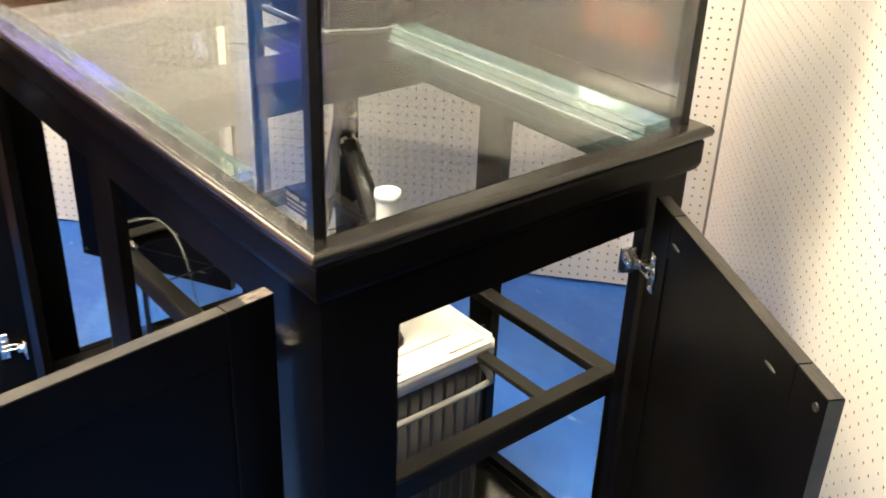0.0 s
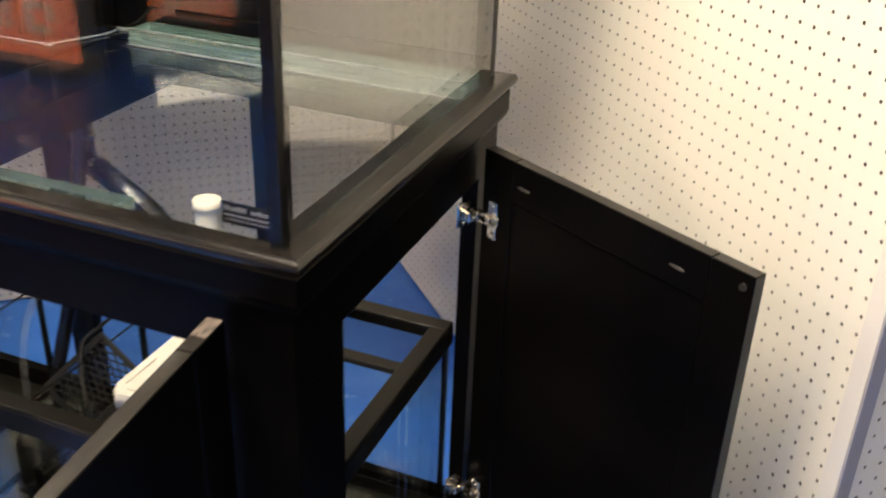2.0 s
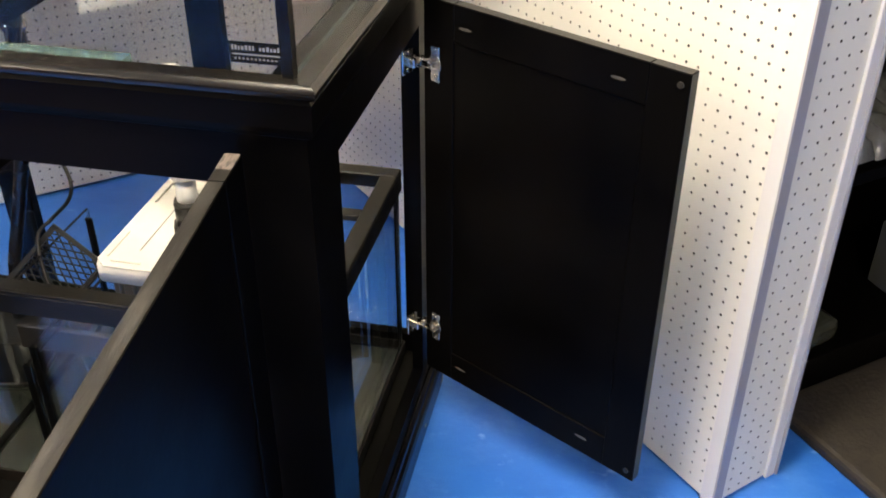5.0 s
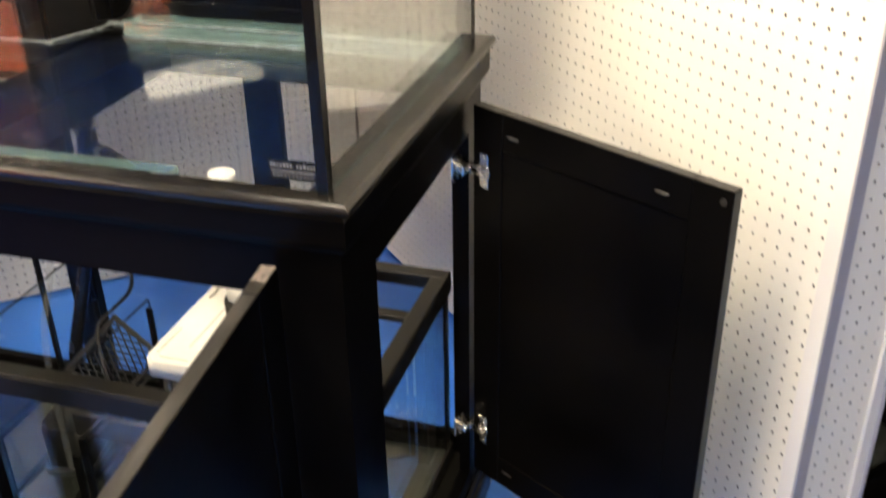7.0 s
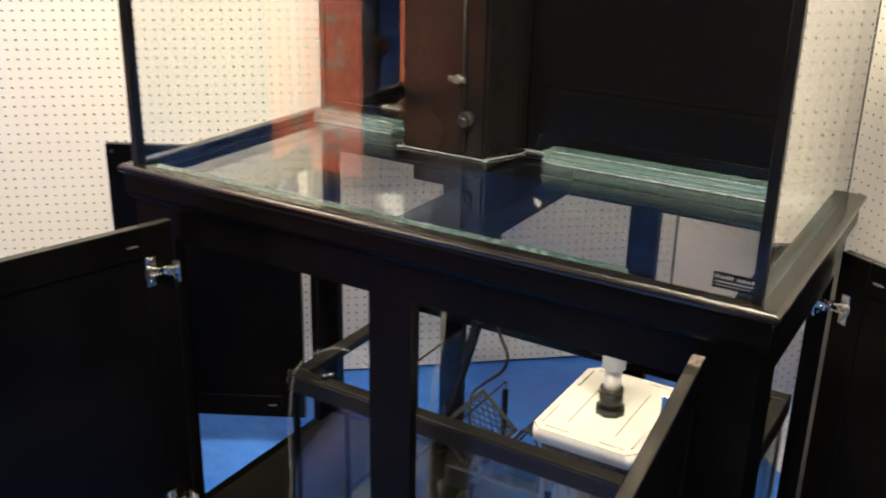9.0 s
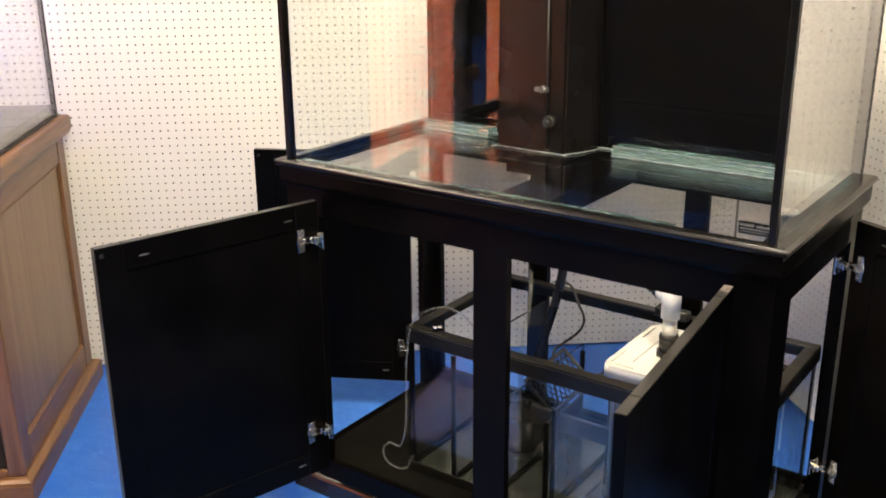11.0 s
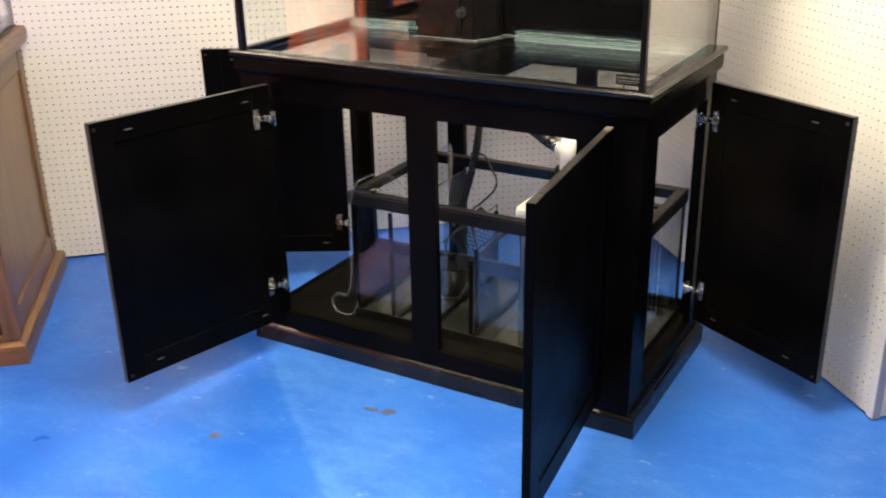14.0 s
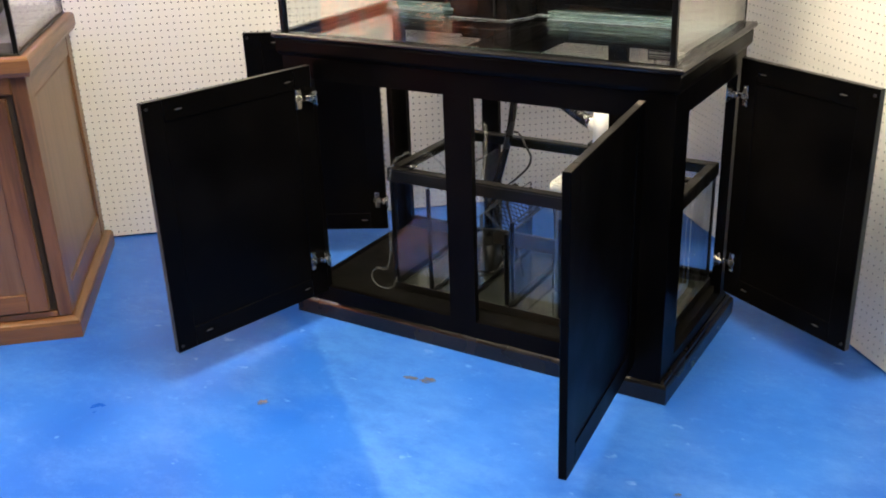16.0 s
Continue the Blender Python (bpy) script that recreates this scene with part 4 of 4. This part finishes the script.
single("clear_tube", "clear vinyl tube hanging beside the hoses", "tube", tube([(-0.905, 0.605, 0.528), (-0.86, 0.565, 0.548), (-0.82, 0.50, 0.530), (-0.785, 0.43, 0.48), (-0.757, 0.36, 0.43), (-0.752, 0.34, 0.32), (-0.75, 0.335, 0.125)], 0.0065, 10), TUBE)
single("power_cable", "thin black power cable looping over the sump", "cable", tube([(-0.80, 0.600, 0.522), (-0.74, 0.580, 0.530), (-0.685, 0.525, 0.508), (-0.643, 0.480, 0.488), (-0.655, 0.478, 0.45), (-0.702, 0.485, 0.402), (-0.712, 0.445, 0.385), (-0.69, 0.41, 0.33), (-0.65, 0.38, 0.25), (-0.61, 0.36, 0.118)], 0.0036, 8), PLASTIC_BLACK)
single("power_cable", "thin black cable beside the filter box", "cable", tube([(-0.64, 0.38, 0.30), (-0.60, 0.36, 0.33), (-0.555, 0.36, 0.375), (-0.53, 0.345, 0.41), (-0.50, 0.34, 0.40), (-0.488, 0.335, 0.33), (-0.49, 0.33, 0.118)], 0.0036, 8), PLASTIC_BLACK)


def grid_basket():
    top, left, low = Vector((-0.683, 0.500, 0.404)), Vector((-0.762, 0.420, 0.312)), Vector((-0.629, 0.470, 0.299))
    across, up = left - top, top - low
    nrm = across.cross(up).normalized()
    m = Matrix.Translation((left + low) / 2) @ Matrix((across.normalized(), nrm.cross(across).normalized(), nrm)).transposed().to_4x4()
    t = thing("mesh_panel", "black plastic lattice panel leaning in the sump", "plastic panel", m)
    w, h = across.length / 2, up.length / 2
    for a, b, c, d in ((-w, w, h - 0.010, h), (-w, w, -h, -h + 0.010), (-w, -w + 0.008, -h, h), (w - 0.008, w, -h, h)):
        part("frame_bar", box(a, b, c, d, -0.006, 0.006, 0.001), PLASTIC_BLACK, t)
    bm = bmesh.new()
    for k in range(-10, 11):
        for sgn in (1, -1):
            pts = []
            for s in np.linspace(-0.2, 0.2, 60):
                x, y = k * 0.0135 + s * sgn * 0.5, s
                if abs(x) < w - 0.004 and abs(y) < h - 0.004:
                    pts.append((x, y))
            if len(pts) > 2:
                add_cyl(bm, (*pts[0], 0.001 * sgn), (*pts[-1], 0.001 * sgn), 0.0016, n=5)
    part("lattice", bm, PLASTIC_BLACK, t)
    return t


grid_basket()
clip_t = thing("tube_fitting", "small brass and chrome tube fitting on the rim", "fitting")
bm = bmesh.new()
add_cyl(bm, (-0.885, 0.145, ST), (-0.885, 0.145, ST + 0.014), 0.008, n=12)
add_cyl(bm, (-0.885, 0.145, ST + 0.008), (-0.868, 0.150, ST + 0.012), 0.005, n=12)
part("fitting_body", bm, CHROME, clip_t)
bracket = single("black_bracket", "black plastic bracket behind the filter box", "bracket", add_box(box(-0.475, -0.385, 0.545, 0.572, ST + 0.0005, ST + 0.026, 0.003), -0.475, -0.462, 0.545, 0.59, ST + 0.0005, ST + 0.026, 0.002), PLASTIC_BLACK)

# ---- stains on the floor ----


def stain(x, y, r, sx, sy, turn, label="rusty brown stain on the blue paint"):
    random.seed(int(1000 * abs(x) + 7))
    bm = bmesh.new()
    n = 22
    c = bm.verts.new((0, 0, 0.0012))
    vs = [bm.verts.new((math.cos(2 * math.pi * k / n) * r * sx * random.uniform(0.6, 1.15), math.sin(2 * math.pi * k / n) * r * sy * random.uniform(0.6, 1.15), 0.0004)) for k in range(n)]
    for k in range(n):
        bm.faces.new((c, vs[k], vs[(k + 1) % n]))
    ob = tagged(link("floor_stain", bm, STAIN), label, "stain", "stains on the floor")
    ob.matrix_basis = pose(x, y, 0.0002, 0, 0, turn)


stain(-0.649, -0.177, 0.024, 1.0, 0.8, 20)
stain(-0.70, -0.19, 0.022, 1.3, 0.5, 5)
stain(-1.002, -0.500, 0.017, 1.1, 0.9, 50)
stain(0.16, -0.35, 0.009, 1.2, 0.8, 10)

# ---- the oak cabinet with a reef tank ----
OAK_M = Matrix.Translation((-1.788, -0.466, 0)) @ Matrix.Rotation(radians(221), 4, "Z")
oak = thing("oak_cabinet", "lacquered oak aquarium cabinet with framed panels", "cabinet", OAK_M)
OL, OD = 1.30, 0.80
# local x runs along the front, local y runs out to the front; the body lies at negative y
BASEP = [(-0.05, 0.0), (0.0, 0.0), (0.0, 0.050), (-0.004, 0.060), (-0.014, 0.066), (-0.022, 0.070), (-0.05, 0.070)]
TRIMP = [(-0.04, 0.855), (-0.006, 0.855), (-0.004, 0.862), (0.0, 0.868), (0.0, 0.902), (-0.004, 0.910), (-0.012, 0.913), (-0.04, 0.913)]
for s in range(4):
    part("base_moulding", moulding_side(0.0, OL, -OD, 0.0, BASEP, s), OAK_X if s % 2 == 0 else OAK_Y, oak)
    part("top_moulding", moulding_side(0.0, OL, -OD, 0.0, TRIMP, s), OAK_X if s % 2 == 0 else OAK_Y, oak)
I = 0.024


def oak_bar(name, mat, *dims):
    return part(name, box(*dims, 0.003), mat, oak)


# side facing the black stand
oak_bar("corner_post", OAK_V, I, I + 0.045, -I - 0.075, -I, 0.0705, 0.8545)
oak_bar("side_stile", OAK_V, I, I + 0.020, -OD + I, -OD + I + 0.07, 0.0705, 0.8545)
oak_bar("side_rail", OAK_Y, I + 0.0015, I + 0.020, -OD + I + 0.0705, -I - 0.0755, 0.775, 0.8545)
oak_bar("side_rail", OAK_Y, I + 0.0015, I + 0.020, -OD + I + 0.0705, -I - 0.0755, 0.0705, 0.155)
part("side_panel", box(I + 0.009, I + 0.017, -OD + I + 0.071, -I - 0.076, 0.1555, 0.7745, 0), OAK_PANEL, oak, "pale oak side panel set in a frame")
for a, b, z0, z1 in ((-OD + I + 0.0715, -OD + I + 0.080, 0.156, 0.774), (-I - 0.085, -I - 0.0765, 0.156, 0.774)):
    oak_bar("panel_bead", OAK_V, I + 0.004, I + 0.0088, a, b, z0, z1)
for z0, z1 in ((0.156, 0.164), (0.766, 0.774)):
    oak_bar("panel_bead", OAK_Y, I + 0.004, I + 0.0088, -OD + I + 0.0805, -I - 0.0855, z0, z1)
# front
# dark sheet stands in for the shade in the gaps round the doors
part("front_gap_shade", box(I + 0.046, OL - 0.03, -I - 0.022, -I - 0.012, 0.0705, 0.8545, 0), GAP_SHADE, oak)
oak_bar("front_rail", OAK_X, I + 0.046, OL - 0.03, -I - 0.0115, -I, 0.80, 0.8545)
oak_bar("front_rail", OAK_X, I + 0.046, OL - 0.03, -I - 0.0115, -I, 0.0705, 0.092)
oak_bar("far_side", OAK_V, OL - 0.03 + 0.0005, OL - I, -OD + I, -I, 0.0705, 0.8545)
part("back_panel", box(I + 0.021, OL - 0.031, -OD + I, -OD + I + 0.01, 0.0705, 0.8545, 0), OAK_PANEL, oak)


def oak_door(x0, x1):
    z0, z1, f = 0.100, 0.790, 0.062
    d = part("door", box(x0 + f, x1 - f, -I - 0.002, -I + 0.007, z0 + f, z1 - f, 0), OAK_PANEL, oak, "oak cabinet door with recessed panel")
    for xa in (x0, x1 - f):
        part("door_stile", box(xa, xa + f, -I - 0.004, -I + 0.016, z0, z1, 0.003), OAK_V, d)
    for za in (z0, z1 - f):
        part("door_rail", box(x0 + f, x1 - f, -I - 0.004, -I + 0.0155, za, za + f, 0.003), OAK_X, d)


oak_door(0.088, 0.565)
oak_door(0.575, 1.052)

reef = thing("reef_aquarium", "small lit reef aquarium with blue light on oak cabinet", "aquarium", OAK_M @ pose(0, 0, 0.9135))
r0, r1, q0, q1 = 0.030, OL - 0.03, -OD + 0.03, -0.030
for nm, dims in (("front_pane", (r0, r1, q1 - 0.01, q1, 0.006, 0.56)), ("back_pane", (r0, r1, q0, q0 + 0.01, 0.006, 0.56)), ("side_pane", (r0, r0 + 0.01, q0 + 0.01, q1 - 0.01, 0.006, 0.56)), ("side_pane", (r1 - 0.01, r1, q0 + 0.01, q1 - 0.01, 0.006, 0.56))):
    glass(nm, reef, *dims)
part("bottom_frame", box(r0 - 0.004, r1 + 0.004, q0 - 0.004, q1 + 0.004, 0.0, 0.006, 0.001), PLASTIC_BLACK, reef)
for x in (r0, r1 - 0.012):
    for y in (q0, q1 - 0.012):
        part("corner_seam", box(x - 0.0008, x + 0.0128, y - 0.0008, y + 0.0128, 0.0062, 0.56, 0), SILICONE, reef)
part("light_hood", box(r0 + 0.08, r1 - 0.08, q0 + 0.2, q1 - 0.2, 0.60, 0.64, 0.005), PLASTIC_BLACK, reef, "black light fixture")
part("led_strip", box(r0 + 0.10, r1 - 0.10, q0 + 0.24, q1 - 0.24, 0.594, 0.599, 0), REEF_LED, reef, "glowing blue LED strip")
for x in (r0 + 0.02, r1 - 0.04):
    part("hood_leg", box(x, x + 0.02, -OD / 2 - 0.01, -OD / 2 + 0.01, 0.5605, 0.63, 0.002), PLASTIC_BLACK, reef)
    part("hood_arm", box(min(x, x + 0.06), x + 0.08, -OD / 2 - 0.01, -OD / 2 + 0.01, 0.62, 0.63, 0.002), PLASTIC_BLACK, reef)


def rock(x, y, z, sx, sy, sz, seed):
    bm = bmesh.new()
    bmesh.ops.create_icosphere(bm, subdivisions=5, radius=1)
    for v in bm.verts:
        p = v.co.copy()
        k = 1 + 0.35 * noise.noise(p * 1.3 + Vector((seed, 0, 0))) + 0.22 * noise.noise(p * 3.1 + Vector((0, seed, 0))) + 0.10 * noise.noise(p * 8 + Vector((0, 0, seed)))
        v.co = Vector((p.x * sx, p.y * sy, p.z * sz)) * k
    low = min(v.co.z for v in bm.verts)
    for v in bm.verts:
        v.co.z = max(v.co.z - low - 0.01, 0.0)
    for f in bm.faces:
        f.smooth = True
    ob = tagged(link("reef_rock", bm, ROCK), "pale craggy reef rock on white sand", "rock", "rocks in the reef aquarium")
    ob.matrix_basis = OAK_M @ pose(x, y, z, 0, 0, seed * 40)


sand = tagged(link("sand_bed", box(r0 + 0.011, r1 - 0.011, q0 + 0.011, q1 - 0.011, 0.92, 0.95, 0), GRAVEL), "pale sand bed in the reef aquarium", "sand", kind="stuff")
sand.matrix_basis = OAK_M
rock(0.24, -0.42, 0.95, 0.10, 0.13, 0.24, 1.3)
rock(0.20, -0.24, 0.95, 0.085, 0.09, 0.12, 2.1)
rock(0.45, -0.34, 0.95, 0.15, 0.13, 0.20, 3.7)
rock(0.75, -0.40, 0.95, 0.17, 0.15, 0.23, 5.2)

# ---- the dark display rack past the partition ----
RACK_M = Matrix.Translation((0.70, 0.69, 0)) @ Matrix.Rotation(radians(39), 4, "Z")
MAT = material("dark_rubber_mat", (0.020, 0.016, 0.013), 0.7, color2=(0.032, 0.026, 0.020), scale=30, bump=1.0, bump_scale=110)
deck = thing("floor_mat", "dark brown rubber mat lying before the rack", "mat", RACK_M)
part("mat_body", box(-0.035, 1.7, -0.75, 0.029, 0.0, 0.030, 0.010, 2), MAT, deck)
rack = thing("display_rack", "dark display rack with shelves of goods, unlit", "rack", RACK_M)
RL, RD = 1.6, 0.42
for x in (-0.09, RL - 0.04):
    for y in (0.045, RD - 0.04):
        part("post", box(x, x + 0.036, y, y + 0.036, 0.0, 1.8, 0.002), BLACK, rack)
for z in (0.105, 0.515, 0.95, 1.4):
    part("shelf", box(-0.053, RL - 0.041, 0.004, RD, z, z + 0.026, 0.002), BLACK, rack)
part("back_panel", box(-0.053, RL - 0.041, RD + 0.001, RD + 0.010, 0.02, 1.78, 0), BLACK, rack)
part("kick_board", box(-0.053, RL - 0.041, 0.03, 0.044, 0.0, 0.104, 0.002), BLACK, rack)
random.seed(11)
BAG = material("white_plastic_bag", (0.20, 0.20, 0.195), 0.25, color2=(0.09, 0.092, 0.095), scale=18, bump=0.8, bump_scale=24)
FILM = material("clear_film_pack", (0.06, 0.062, 0.05), 0.2, color2=(0.03, 0.032, 0.026), scale=12, bump=0.7, bump_scale=30)
CARTON = material("pale_carton", (0.09, 0.09, 0.082), 0.5, color2=(0.07, 0.07, 0.063), scale=9, bump=0.1)
for k in range(14):
    x = -0.035 + 0.042 * k
    q = bmesh.new()
    bmesh.ops.create_grid(q, x_segments=10, y_segments=14, size=0.5)
    for v in q.verts:
        u, w = v.co.x, v.co.y
        puff = 0.052 * (1 - (2 * u) ** 2) * (1 - (2 * w) ** 4) ** 0.5
        crease = 0.012 * noise.noise(Vector((u * 5, w * 7, k * 3.1)))
        v.co = Vector((u * 0.052, w * 0.22, max(0.001, puff + crease * (puff > 0.002) + 0.02 * abs(w))))
    bmesh.ops.solidify(q, geom=q.faces[:], thickness=0.0012)
    for fc in q.faces:
        fc.smooth = True
    low = min(v.co.z for v in q.verts)
    for v in q.verts:
        v.co.z -= low
    ob = tagged(link("packaged_good", q, BAG), "white crumpled plastic bag lying on the dark shelf", "package", "packages on the rack")
    ob.matrix_basis = RACK_M @ pose(x, 0.125 + random.uniform(-0.008, 0.008), 0.5415, 0, 0, random.uniform(-9, 9))
for x, w, h in ((0.03, 0.15, 0.05), (0.50, 0.15, 0.06)):
    q = box(-w / 2, w / 2, -0.09, 0.09, 0, h, 0.016, 3)
    for v in q.verts:
        if v.co.z > 0.01:
            v.co.z += 0.012 * noise.noise(v.co * 22)
    ob = tagged(link("film_pack", q, FILM), "grey film-wrapped pack on the bottom shelf", "package", "packages on the rack")
    ob.matrix_basis = RACK_M @ pose(x, 0.11, 0.1315, 0, 0, 4)
ob = tagged(link("carton", box(-0.08, 0.08, -0.06, 0.06, 0, 0.15, 0.003), CARTON), "pale cardboard carton on the bottom shelf", "carton")
ob.matrix_basis = RACK_M @ pose(0.40, 0.085, 0.1315, 0, 0, -6)

# ---- behind the camera: banner, added dark block and shelving seen only as mirror images ----
# sign faces carry added emission to brighten their reflection
banner = thing("orange_sign", "tall orange sign with pale lettering bars and added glow", "sign", pose(-2.81, -2.50, 0))
part("panel", box(-0.28, 0.28, -0.004, 0.004, 0.051, 1.95, 0), SIGN_GLOW, banner, "orange sign face with added glow")
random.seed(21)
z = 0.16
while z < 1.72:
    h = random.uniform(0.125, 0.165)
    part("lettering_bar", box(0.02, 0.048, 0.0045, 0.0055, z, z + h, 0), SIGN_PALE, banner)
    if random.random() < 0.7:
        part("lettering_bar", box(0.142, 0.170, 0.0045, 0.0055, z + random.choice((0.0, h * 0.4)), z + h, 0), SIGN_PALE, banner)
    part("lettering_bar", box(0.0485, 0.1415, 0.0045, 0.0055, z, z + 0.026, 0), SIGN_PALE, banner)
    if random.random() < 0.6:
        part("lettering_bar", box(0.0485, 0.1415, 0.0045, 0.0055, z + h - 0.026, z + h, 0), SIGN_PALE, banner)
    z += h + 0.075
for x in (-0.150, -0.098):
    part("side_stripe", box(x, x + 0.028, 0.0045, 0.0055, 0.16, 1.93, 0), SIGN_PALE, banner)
part("housing", box(-0.30, 0.30, -0.09, -0.005, 0.051, 1.97, 0.006), GREY_TRIM, banner)
part("foot", box(-0.30, 0.30, -0.14, 0.1, 0.0, 0.05, 0.01), GREY_TRIM, banner)
# unseen block added to keep the bright floor out of the glass reflections
counter = thing("mirror_blocker", "long dark brown counter shape, unseen, added to darken mirror images", "counter", pose(-0.6, -3.05, 0, 0, 0, 2))
part("body", box(-2.4, 3.2, -0.35, 0.0, 0.0, 1.12, 0.006), DARKWOOD, counter)
part("top", box(-2.43, 3.23, -0.38, 0.03, 1.121, 1.155, 0.006), DARKWALL, counter)
for k in range(4):
    part("door_panel", box(-2.3 + k * 1.38, -1.05 + k * 1.38, 0.0005, 0.018, 0.12, 1.05, 0.004), DARKWOOD, counter)
shelf_t = thing("wall_shelving", "tall dark brown store shelving along the far wall", "shelving", pose(-1.2, ROOM[2] + 0.3, 0))
for k in range(5):
    part("upright", box(-3.0 + 1.5 * k - 0.02, -3.0 + 1.5 * k + 0.02, -0.25, 0.25, 0, 2.2, 0.002), DARKWOOD, shelf_t)
for z in (0.1, 0.6, 1.1, 1.6, 2.1):
    part("shelf", box(-3.0, 3.0, -0.24, 0.24, z, z + 0.03, 0), DARKWOOD, shelf_t)
